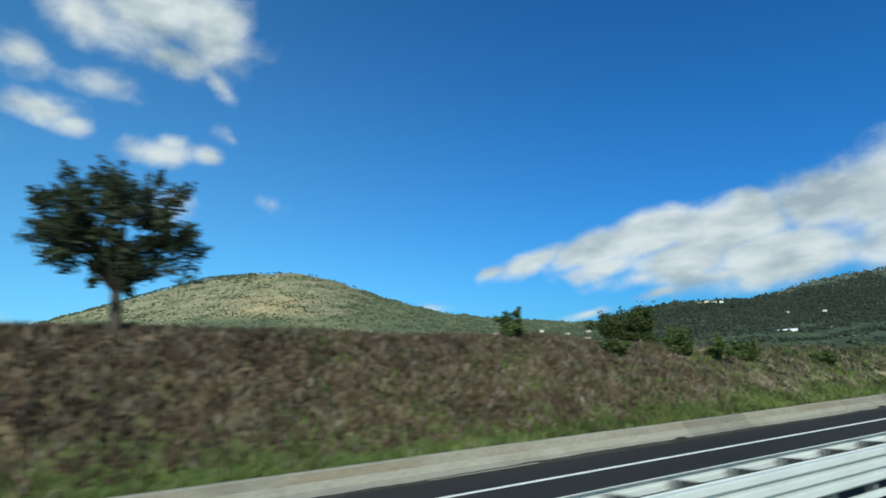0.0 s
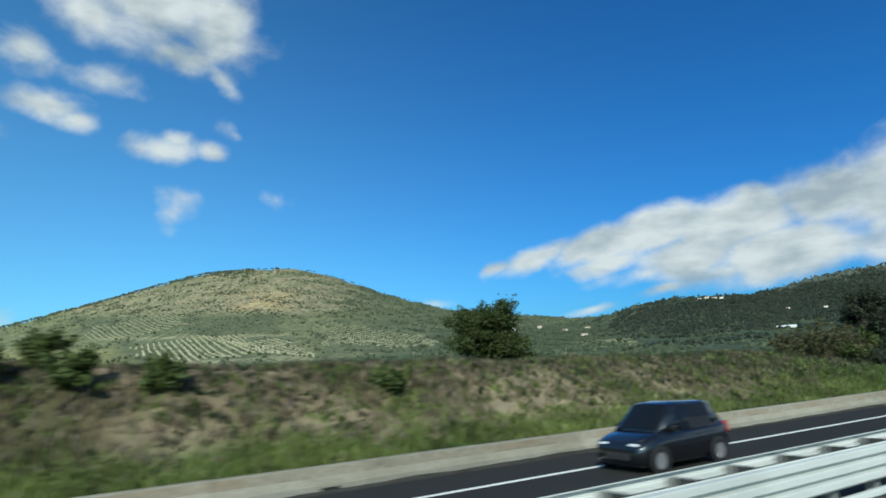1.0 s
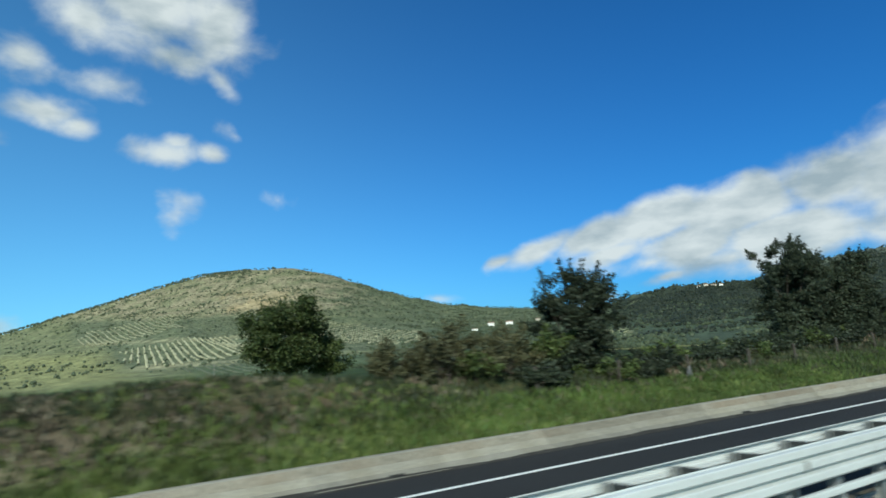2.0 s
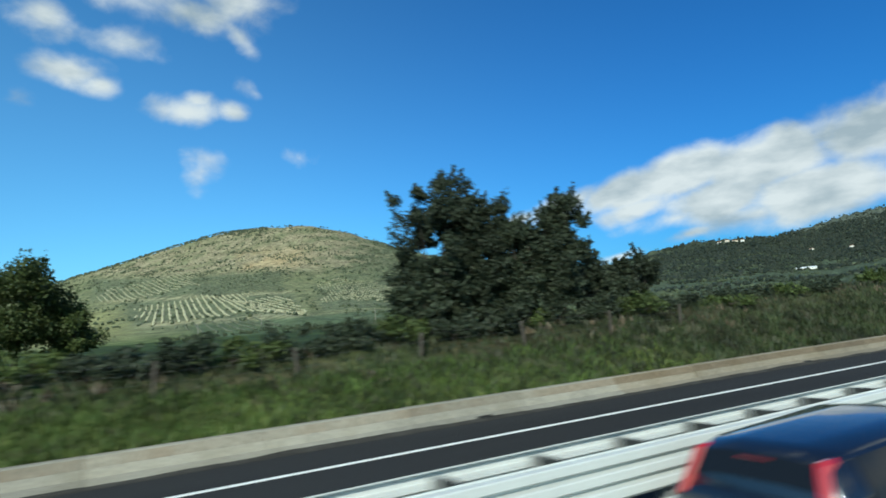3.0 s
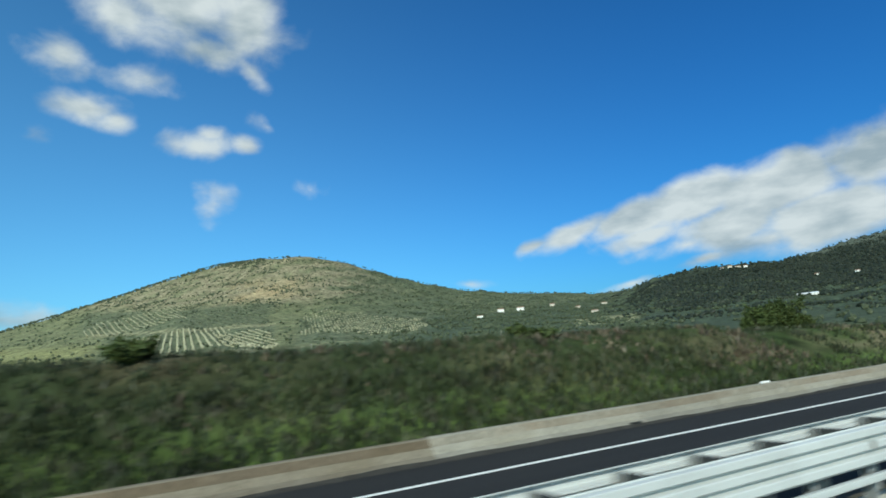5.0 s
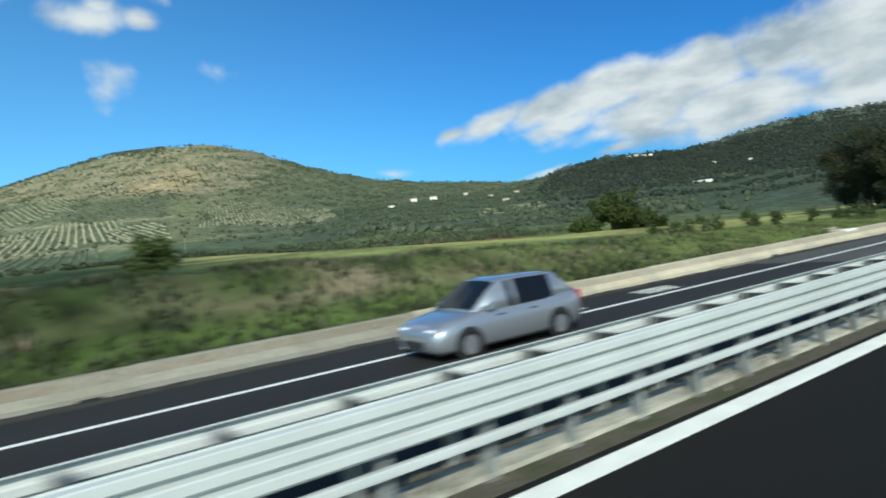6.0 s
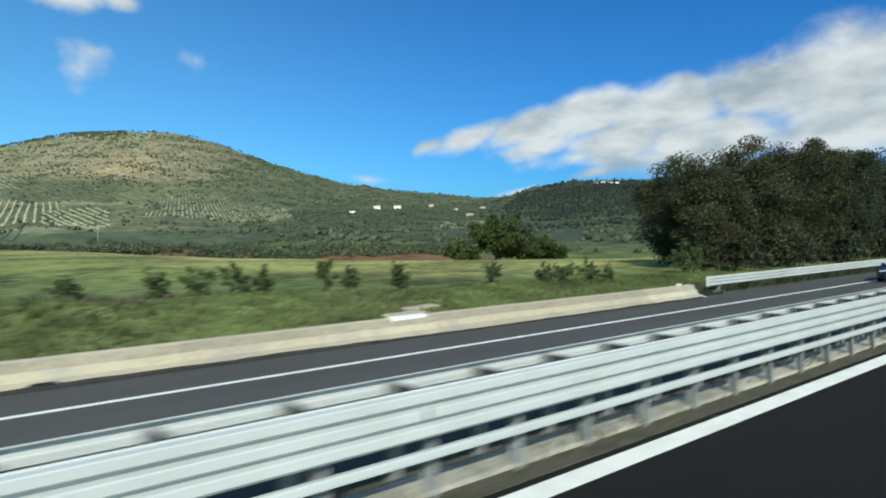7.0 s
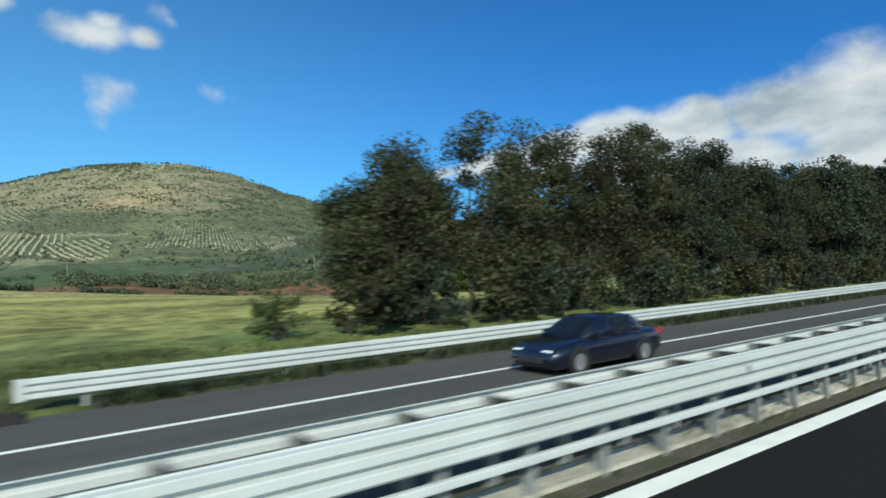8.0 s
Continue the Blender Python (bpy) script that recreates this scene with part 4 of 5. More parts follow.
def dryness(x, y):
    d = np.where(x < 62, 0.9 - smooth(26, 50, x) * 0.6, np.where(x < 112, 0.06, 0.12 - 0.12 * smooth(150, 174, x)))
    early = 1 - smooth(16, 36, x)
    return np.clip(np.clip((y - 16.2 + 0.9 * early) / (2.2 - 0.8 * early), 0, 1) * d + 0.25 * waves(x, y, 6, 31), 0, 1)


blades("grass", 9000, 16, 18, 100, 15.15, 17.0, 0.24, 0.030, M_GRASS_FRESH, lambda x, y: np.clip(0.55 + 0.7 * waves(x, y, 6, 35), 0, 1) * (1 - 0.6 * smooth(16.2, 16.7, y) * (1 - smooth(50, 60, x))), "fresh bright green grass beside the kerb")
blades("grass", 11000, 1, -8, 86, 15.15, 18.0, 0.26, 0.028, M_GRASS_PALE, lambda x, y: (1 - 0.75 * dryness(x, y)) * np.clip(0.7 + 0.6 * waves(x, y, 3, 40), 0.15, 1) * (1 - 0.85 * smooth(16.0, 16.6, y) * smooth(10, 20, x) * (1 - smooth(50, 60, x))), "lush bright roadside grass along the kerb")
blades("grass", 12000, 12, 84, 166, 15.15, 18.2, 0.30, 0.028, M_GRASS_DARK, lambda x, y: (1 - 0.75 * dryness(x, y)) * (1 - smooth(146, 162, x)), "roadside grass along the kerb, cloud shade put into its dark green")
blades("grass", 11000, 13, 164, 225, 15.15, 20.5, 0.12, 0.028, M_GRASS_SUNNY, lambda x, y: smooth(162, 188, x) * (0.9 - 0.3 * dryness(x, y)) * (1 - 0.9 * smooth(212, 216, x) * (1 - smooth(16.5, 18.5, y))), "yellowish green roadside grass along the kerb")
blades("grass", 22000, 2, -8, 168, 17.5, 22.5, 0.26, 0.030, M_GRASS_DARK, lambda x, y: (1 - dryness(x, y)) * 0.85 * (1 - smooth(146, 162, x)), "mixed green grass on the bank, darkened for cloud shade")
blades("grass", 6500, 18, 14, 66, 16.4, 22, 0.20, 0.03, M_GRASS_PALE, lambda x, y: np.clip(0.1 + 1.1 * waves(x, y, 2.2, 37), 0, 1), "green tussocks on the dry bank")
blades("dry_grass", 34000, 3, -8, 200, 16.3, 22.5, 0.20, 0.034, M_DRYGRASS, lambda x, y: dryness(x, y) * (0.35 + 0.65 * smooth(8, 24, x)) * (1 - 0.8 * smooth(80, 100, x) * (1 - smooth(144, 154, x))) * (1 - 0.7 * smooth(20, 30, x) * (1 - smooth(56, 66, x))), "tall dry brown grass on the bank")
blades("dry_brush", 6000, 19, -8, 24, 15.9, 21.5, 0.20, 0.05, M_BRUSH_RED, lambda x, y: dryness(x, y), "dark withered brush on the bank", per=5, category="brush")
blades("dry_brush", 9000, 4, -8, 185, 16.8, 22.0, 0.28, 0.06, M_BRUSH, lambda x, y: dryness(x, y) * (1 - 0.75 * smooth(80, 100, x) * (1 - smooth(146, 156, x))) * (1 - 0.9 * smooth(158, 168, x)) * (1 - 0.85 * smooth(16, 28, x) * (1 - smooth(60, 75, x))), "withered brown brush on the bank", per=5, category="brush")
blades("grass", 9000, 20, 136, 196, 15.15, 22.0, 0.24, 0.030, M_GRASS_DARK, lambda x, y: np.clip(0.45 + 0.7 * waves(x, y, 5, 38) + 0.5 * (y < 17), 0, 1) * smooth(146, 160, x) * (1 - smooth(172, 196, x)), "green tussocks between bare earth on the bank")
blades("grass", 9000, 5, 188, 300, 15.4, 24, 0.09, 0.030, M_GRASS_SUNNY, lambda x, y: (0.95 - 0.6 * smooth(18.5, 23, y)) * (1 - 0.9 * smooth(212, 216, x) * (1 - smooth(16.5, 18.5, y))), "short green grass at the field's edge")
blades("grass", 9000, 21, 58, 102, 15.15, 18.2, 0.26, 0.03, M_GRASS_LUSH, lambda x, y: smooth(56, 66, x) * (1 - smooth(88, 102, x)) * np.clip(1.2 - 0.5 * smooth(17, 18.2, y) + 0.4 * waves(x, y, 4, 58), 0, 1), "even lush green verge beside the kerb")
blades("tussocks", 1500, 28, 6, 66, 16.1, 21.5, 0.17, 0.04, M_GRASS_PALE, lambda x, y: np.clip(0.35 + 0.6 * waves(x, y, 5, 55), 0.05, 1), "green tussocks dotted over the tan bank", per=16)
blades("tussocks", 1500, 29, 4, 60, 16.1, 21.5, 0.16, 0.045, M_DRYGRASS, lambda x, y: np.clip(0.5 + 0.5 * waves(x, y, 4, 56), 0.1, 1), "straw-coloured tussocks dotted over the bank", per=16)
blades("tussocks", 900, 30, 4, 60, 16.4, 21.5, 0.16, 0.05, M_GRASS_DARK, lambda x, y: np.clip(0.5 + 0.5 * waves(x, y, 4, 57), 0.1, 1), "dark weedy tussocks on the bank", per=14)
blades("weeds", 2600, 6, -10, 262, 4.74, 5.06, 0.10, 0.02, M_GRASS, lambda x, y: np.clip(0.25 + 0.6 * waves(x, y, 5, 33), 0, 1), "low weeds in the median dirt", category="weeds")
blades("weeds", 4500, 17, -10, 262, 4.95, 5.6, 0.13, 0.03, M_DRYGRASS, lambda x, y: np.clip(0.25 + 0.9 * waves(x, y, 4, 36), 0, 1), "withered weeds over the concrete strip", category="weeds")
blades("weeds", 5200, 27, 216.5, 300, 15.02, 15.3, 0.26, 0.03, M_GRASS_DARK, lambda x, y: np.clip(0.75 + 0.5 * waves(x, y, 3, 39), 0, 1), "dark weeds grown up under the roadside guardrail", category="weeds")
blades("weeds", 700, 7, 215, 262, 14.7, 15.2, 0.13, 0.015, M_GRASS, lambda x, y: np.clip(0.4 + 0.6 * waves(x, y, 4, 34), 0, 1), "weeds along the foot of the guardrail", category="weeds")


# ---- far plants: clumps on the hills ----
def clump_mesh(name, pts, sizes, mat, seed, squash=0.8):
    """Many small faceted bushes in one mesh."""
    rs = np.random.RandomState(seed)
    bm = bmesh.new()
    bmesh.ops.create_icosphere(bm, subdivisions=1, radius=1)
    base = np.array([v.co for v in bm.verts])
    tri = np.array([[v.index for v in f.verts] for f in bm.faces])
    bm.free()
    n, k = len(pts), len(base)
    q = base[None] * rs.uniform(0.65, 1.25, (n, k, 1)) * np.array([1, 1, squash]) * np.asarray(sizes)[:, None, None]
    v = (q + np.asarray(pts)[:, None] + np.array([0, 0, 0.55]) * np.asarray(sizes)[:, None, None]).reshape(-1, 3)
    f = (tri[None] + (np.arange(n) * k)[:, None, None]).reshape(-1, 3)
    me = bpy.data.meshes.new(name)
    me.from_pydata(v.tolist(), [], f.tolist())
    me.materials.append(mat)
    return me


def polar(az, r):
    x, y = MID + r * np.sin(np.radians(az)), r * np.cos(np.radians(az))
    return np.stack([x, y, height(x, y)], 1)


def reach(az, el):
    """How far off the ground shows at this bearing and elevation, seen from the middle of the road's stretch."""
    r = np.arange(FOOT, 3400, 6.0)
    p = polar(np.full(r.shape, az), r)
    e = np.degrees(np.arctan2(p[:, 2] - EYE, r))
    hit = np.nonzero(e >= el)[0]
    return float(r[hit[0]]) if len(hit) else float(lerp_table(az, RIDGE))


def grove(row_gap, tree_gap, az0, az1, el0, el1, slant, seed, label, size=2.6, mat=None):
    """Olive trees in straight rows that run up the hillside."""
    rs = np.random.RandomState(seed)
    out = []
    mid_az = (az0 + az1) / 2
    r0, r1 = reach(mid_az, el0), reach(mid_az, el1)
    mid_r = (r0 + r1) / 2
    c = np.array([MID + mid_r * math.sin(radians(mid_az)), mid_r * math.cos(radians(mid_az))])
    up = np.array([math.sin(radians(mid_az + slant)), math.cos(radians(mid_az + slant))])
    across = np.array([up[1], -up[0]])
    half = mid_r * radians(az1 - az0) / 2
    for i in np.arange(-half * 1.4, half * 1.4, row_gap):
        for j in np.arange(-(r1 - r0) * 0.7, (r1 - r0) * 0.7, tree_gap):
            p = c + across * i + up * j + rs.normal(0, 0.4, 2)
            a, r = math.degrees(math.atan2(p[0] - MID, p[1])), math.hypot(p[0] - MID, p[1])
            if az0 < a + 0.5 * math.sin(r / 50) < az1 and r0 < r + 12 * math.sin(a * 2) < r1 and rs.uniform() > 0.07:
                out.append(p)
    p = np.array(out)
    pts = np.column_stack([p, height(p[:, 0], p[:, 1])])
    ob = part_of("olive_grove", clump_mesh("olive_grove", pts, rs.uniform(0.75, 1.15, len(pts)) * size, mat or M_OLIVE, seed, 0.6), None)
    tagged(ob, label, "olive grove", "olive groves on the hill", kind="stuff")


grove(9.6, 5.4, 0.8, 9.4, 2.3, 4.1, -0.6, 1, "pale silvery olive rows running up the hill", 1.95, M_OLIVE_PALE)
grove(12.0, 6.5, 9.4, 14.0, 2.4, 3.8, -14, 31, "thinner olive rows beside the pale ones", 2.1, M_OLIVE_PALE)
grove(12.0, 8.5, -1.3, 6.0, 4.5, 5.8, -8, 2, "upper rows of pale olive trees on the hillside", 2.2, M_OLIVE_PALE)
grove(14.0, 6.5, 6.6, 13.5, 4.3, 5.9, -20, 32, "thin grey-green olive rows high on the hill", 2.0)
grove(15.0, 12.5, 16.4, 27.0, 2.6, 4.4, 24, 3, "slanting rows of silvery olive trees", 2.3, M_OLIVE_PALE)
grove(9.0, 4.5, 3.3, 10.6, 1.0, 2.1, -2, 4, "low young olive rows at the foot of the hill", 1.2)


def scatter(name, n, seed, az0, az1, r0, r1, s0, s1, keep, mat, label, category="shrubs"):
    rs = np.random.RandomState(seed)
    az, r = rs.uniform(az0, az1, n), np.sqrt(rs.uniform(r0 * r0, r1 * r1, n))
    p = polar(az, r)
    ok = rs.uniform(0, 1, n) < keep(az, r, p)
    p = p[ok]
    ob = part_of(name, clump_mesh(name, p, s0 + (s1 - s0) * rs.uniform(0, 1, len(p)) ** 1.8, mat, seed), None)
    tagged(ob, label, category, kind="stuff")


def ridge_of(az):
    return lerp_table(az, RIDGE)


def rise_of(p):
    return np.degrees(np.arctan2(p[:, 2] - EYE, np.hypot(p[:, 0] - MID, p[:, 1])))


scatter("hillside_scrub", 70000, 5, -12, 46, 700, 3000, 0.9, 3.6, lambda a, r, p: np.clip(0.26 + 0.7 * waves(p[:, 0], p[:, 1], 190, 41) + 0.4 * waves(p[:, 0], p[:, 1], 60, 48), 0.04, 1) * (r < ridge_of(a)) * np.where(rise_of(p) < 5.6, np.where(a < 28, 0.28, 1), 1), M_FAR, "scattered dark scrub over the dry hillside")
scatter("ridge_trees", 9000, 6, -12, 76, 2200, 3400, 2.5, 5.5, lambda a, r, p: (a > 6) * ((r > ridge_of(a) - 45) & (r < ridge_of(a) + 5)) * np.clip(np.where(a < 8, 1.4, 0.6) + waves(p[:, 0], p[:, 1], 130, 42), 0.06, 1), M_FAR, "small trees along the skyline of the hills", "trees")
scatter("far_wood", 75000, 7, 41, 78, 1000, 3400, 2.2, 5.2, lambda a, r, p: np.clip(0.05 + smooth(1.9, 2.8, rise_of(p) + 0.25 * waves(p[:, 0], p[:, 1], 260, 52)) * 0.75 + 0.35 * waves(p[:, 0], p[:, 1], 300, 43), 0, 1) * np.clip(0.1 + smooth(0.2, 0.9, lerp_table(a, SKYLINE) - rise_of(p) + 0.3 * waves(p[:, 0], p[:, 1], 150, 53)) + smooth(53, 57, a) * (1 - smooth(5.0, 5.5, rise_of(p) + 0.25 * waves(p[:, 0], p[:, 1], 220, 54))), 0, 1) * smooth(43, 50, a + 2.5 * waves(p[:, 0], p[:, 1], 150, 47)) * (r < ridge_of(a)), M_WOOD, "woods covering the far hill, darkened for cloud shade", "woods")
scatter("valley_trees", 9000, 8, 24, 64, 420, 2000, 1.6, 4.6, lambda a, r, p: np.clip(0.22 + 0.8 * waves(p[:, 0], p[:, 1], 200, 44), 0, 1), M_FAR, "trees and hedges scattered over the valley", "trees")


def hedge(name, n, seed, x0, x1, y0, y1, s0, s1, size, label):
    rs = np.random.RandomState(seed)
    x, y = rs.uniform(x0, x1, n), rs.uniform(y0, y1, n)
    ok = rs.uniform(0, 1, n) < np.clip(0.5 + 0.7 * waves(x, y, size, seed), 0.05, 1)
    x, y = x[ok], y[ok]
    sizes = rs.uniform(s0, s1, len(x))
    each = 70
    q = rs.normal(size=(len(x), each, 3))
    q /= np.linalg.norm(q, axis=2)[..., None]
    q *= rs.uniform(0.2, 1.0, (len(x), each, 1)) ** 0.5 * np.array([1.25, 1.25, 0.8])
    pts = np.stack([x, y, height(x, y) + 0.6 * sizes], 1)[:, None] + q * sizes[:, None, None]
    ob = part_of(name, leaf_mesh(name, pts.reshape(-1, 3), 0.3 * (s0 + s1) / 2, M_FAR, rs), None)
    tagged(ob, label, "hedge", kind="stuff")


hedge("field_hedge", 520, 9, 120, 320, 150, 160, 0.5, 1.3, 25, "dark hedge along the far edge of the field")
hedge("valley_hedge", 700, 10, 235, 420, 235, 300, 1.0, 2.8, 40, "dark hedgerow beyond the red field")
hedge("valley_hedge", 420, 11, 100, 620, 380, 430, 0.9, 2.6, 70, "broken hedgerow in the valley")
scatter("summit_scrub", 2500, 14, 7.5, 12.5, 2250, 2520, 1.8, 3.6, lambda a, r, p: smooth(9.2, 9.9, rise_of(p) + 0.3 * waves(p[:, 0], p[:, 1], 60, 49) - 0.12 * np.abs(a - 9.5)) * 0.9, M_FAR, "dark scrub capping the hilltop")
scatter("ridge_trees", 5200, 15, -14, 7.5, 2300, 2520, 2.2, 5.0, lambda a, r, p: ((r > ridge_of(a) - 40) & (r < ridge_of(a) + 6)) * np.clip(0.8 + 0.6 * waves(p[:, 0], p[:, 1], 90, 50), 0.1, 1), M_FAR, "dark trees along the hill's long shoulder", "trees")

# ---- vehicles ----
M_GLASS = material("tinted_glass", (0.008, 0.009, 0.011), 0.06, vary=0.05, bump=0.0)
M_GLASS.node_tree.nodes["Principled BSDF"].inputs["Specular IOR Level"].default_value = 0.3
M_TYRE = material("tyre_rubber", (0.02, 0.02, 0.02), 0.85, vary=0.2)
M_RIM = material("alloy_rim", (0.5, 0.5, 0.52), 0.35, metal=0.8, vary=0.1)
M_TRIM = material("black_plastic", (0.02, 0.02, 0.022), 0.6, vary=0.2)
M_HEAD = material("headlamp_glass", (0.75, 0.77, 0.8), 0.12, vary=0.05, bump=0.0, coat=1.0)
M_BRAKE = material("dark_red_lamp_glass", (0.10, 0.008, 0.01), 0.2, vary=0.05, bump=0.0, coat=1.0)
M_TAIL = material("red_lamp_glass", (0.36, 0.012, 0.016), 0.15, vary=0.05, bump=0.0, coat=1.0)
M_PLATE = material("plate_white", (0.7, 0.7, 0.68), 0.5, vary=0.05)


def loft(rings, closed_ends=True):
    bm = bmesh.new()
    vs = [[bm.verts.new(p) for p in ring] for ring in rings]
    k = len(vs[0])
    quads = []
    for a, b in zip(vs[:-1], vs[1:]):
        quads.append([bm.faces.new((a[i], a[(i + 1) % k], b[(i + 1) % k], b[i])) for i in range(k)])
    if closed_ends:
        bm.faces.new(vs[0][::-1])
        bm.faces.new(vs[-1])
    bmesh.ops.recalc_face_normals(bm, faces=bm.faces)
    return bm, quads


def picked(rings, pick):
    """A mesh of the chosen faces of a loft: pick holds (station, side) pairs."""
    bm = bmesh.new()
    for s, i in pick:
        k = len(rings[0])
        bm.faces.new([bm.verts.new(p) for p in (rings[s][i], rings[s][(i + 1) % k], rings[s + 1][(i + 1) % k], rings[s + 1][i])])
    bmesh.ops.remove_doubles(bm, verts=bm.verts, dist=0.001)
    bmesh.ops.recalc_face_normals(bm, faces=bm.faces)
    geom = bmesh.ops.solidify(bm, geom=bm.faces[:], thickness=0.012)
    return bm


def wheel_meshes(r, w):
    bm = bmesh.new()
    ring = [(r * 0.66, -w / 2), (r * 0.93, -w / 2), (r, -w * 0.32), (r, w * 0.32), (r * 0.93, w / 2), (r * 0.66, w / 2)]
    rings = [[(p * math.cos(t), q, p * math.sin(t)) for p, q in ring] for t in [6.28318 * i / 20 for i in range(21)]]
    bm, _ = loft(rings, False)
    tyre = mesh_of("tyre", bm, M_TYRE)
    bm = bmesh.new()
    bmesh.ops.create_cone(bm, cap_ends=True, segments=20, radius1=r * 0.68, radius2=r * 0.68, depth=w * 0.9, matrix=Matrix.Rotation(radians(90), 4, 'X'))
    for i in range(5):
        t = 6.28318 * i / 5
        vs = box(bm, r * 0.1, r * 0.6, -w * 0.48, w * 0.48, -0.03, 0.03)
        bmesh.ops.rotate(bm, verts=vs, cent=(0, 0, 0), matrix=Matrix.Rotation(t, 3, 'Y'))
    return tyre, mesh_of("rim", bm, M_RIM)


def car(name, m, paint, label, long, wide, tall, hood, belt, screen, roof0, roof1, tail, wheel_r=0.30, wheels=(0.19, 0.79), rear_high=0.0, mpv=0.0):
    """A car along +x (nose at +x). Shares of the length from the nose: hood end, roof start, roof end, tail glass foot."""
    ob = thing(name, m, label=label, category="car")
    h = wide / 2

    def ring(s, hw, lo, top, crown):
        x = long * (0.5 - s)
        half = [(hw * 0.86, lo), (hw * 0.985, lo + 0.10), (hw, lo + (top - lo) * 0.5), (hw * 0.985, top - 0.10), (hw * 0.93, top - 0.025), (hw * 0.8, top + crown * 0.6), (hw * 0.35, top + crown)]
        return [(x, y, z) for y, z in half] + [(x, -y, z) for y, z in half[::-1]]
    rings = [ring(0.0, h * 0.72, 0.32, belt * 0.60, 0.01), ring(0.012, h * 0.84, 0.24, belt * 0.68, 0.015), ring(0.05, h * 0.95, 0.19, belt * 0.78, 0.025), ring(0.13, h, 0.18, belt * 0.87, 0.035),
             ring(hood, h, 0.18, belt * 0.97, 0.03), ring(0.5, h, 0.18, belt, 0.0), ring(roof1, h, 0.18, belt + 0.02 + rear_high * 0.5, 0.0), ring(0.93, h * 0.98, 0.2, belt + 0.02 + rear_high, 0.0),
             ring(0.985, h * 0.92, 0.26, belt * 0.98 + rear_high, 0.0), ring(1.0, h * 0.86, 0.34, belt * 0.90 + rear_high, 0.0)]
    bm, _ = loft(rings)
    body = part("body", bm, paint, ob, smooth=True)
    body.data.polygons.foreach_set("use_smooth", [True] * len(body.data.polygons))

    def cabin(s, base_w, base_z, top_w, top_z):
        x = long * (0.5 - s)
        half = [(base_w, base_z), (base_w * 0.6 + top_w * 0.4, base_z * 0.6 + top_z * 0.4), (top_w, top_z - 0.05), (top_w * 0.86, top_z), (top_w * 0.4, top_z + 0.02)]
        return [(x, y, z) for y, z in half] + [(x, -y, z) for y, z in half[::-1]]
    b0 = belt - 0.03
    st = [cabin(screen, h * 0.86, b0, h * 0.80, b0 + 0.05), cabin(roof0, h * 0.93, b0, h * 0.74, tall - 0.05), cabin(roof0 + 0.05, h * 0.94, b0, h * 0.75, tall - 0.025), cabin(0.50, h * 0.95, b0, h * 0.76, tall), cabin(0.53, h * 0.95, b0, h * 0.76, tall),
          cabin(roof1 - 0.06, h * 0.93, b0, h * 0.74, tall - 0.02 - 0.03 * mpv), cabin(roof1, h * 0.92, b0, h * 0.72, tall - 0.05 - 0.07 * mpv), cabin(tail, h * 0.84, b0 + 0.02, h * 0.76, b0 + 0.10 + rear_high)]
    bm, _ = loft(st)
    roof = part("roof", bm, paint, ob, smooth=True)
    k = len(st[0])
    grow = lambda r: [(x, y * 1.012, z + 0.004) for x, y, z in r]
    gl = [grow(r) for r in st]
    for side in ((0, 1), (k - 2, k - 3)):
        part("side_window", picked(gl, [(2, i) for i in side]), M_GLASS, ob)
        part("side_window", picked(gl, [(4, i) for i in side]), M_GLASS, ob)
    top = [2, 3, 4, 5, 6]
    part("windscreen", picked([[(x + 0.012, y * 0.96, z + 0.006) for x, y, z in r] for r in st], [(0, i) for i in top]), M_GLASS, ob)
    part("rear_window", picked([[(x - 0.012, y * 0.94, z + 0.004) for x, y, z in r] for r in st], [(6, i) for i in top]), M_GLASS, ob)
    tyre, rim = wheel_meshes(wheel_r, 0.19)
    for s in wheels:
        for y in (h - 0.085, -h + 0.085):
            w = new("wheel")
            w.parent = ob
            w.matrix_local = pose(long * (0.5 - s), y + math.copysign(0.02, y), wheel_r)
            shared("tyre", tyre, w, Matrix.Identity(4))
            shared("rim", rim, w, Matrix.Identity(4))
            bm = bmesh.new()
            bmesh.ops.create_cone(bm, cap_ends=True, segments=20, radius1=wheel_r * 1.17, radius2=wheel_r * 1.17, depth=0.004,
                                  matrix=Matrix.Translation((long * (0.5 - s), y + math.copysign(0.088, y), wheel_r * 1.03)) @ Matrix.Rotation(radians(90), 4, 'X'))
            part("wheel_arch", bm, M_TRIM, ob)
    for y in (1, -1):
        bm = bmesh.new()
        box(bm, long * 0.5 - 0.30, long * 0.5 - 0.05, y * h * 0.56 - 0.16, y * h * 0.56 + 0.16, belt * 0.60, belt * 0.74, 0.03)
        part("headlight", bm, M_HEAD, ob, "clear headlight")
        bm = bmesh.new()
        if mpv:
            # tall lamps that climb the rear corners
            box(bm, -long * 0.5 - 0.03, -long * 0.5 + 0.20, y * h * 0.77 - 0.045, y * h * 0.77 + 0.045, 0.94, tall - 0.09, 0.025)
            for v in bm.verts:
                v.co.x += (v.co.z - 0.94) * 0.47
                v.co.y -= y * (v.co.z - 0.94) * 0.28
        else:
            box(bm, -long * 0.5, -long * 0.5 + 0.22, y * h * 0.80 - 0.10, y * h * 0.80 + 0.10, belt * 0.74, belt + rear_high, 0.02)
        part("tail_light", bm, M_TAIL, ob, "red tail light")
        bm = bmesh.new()
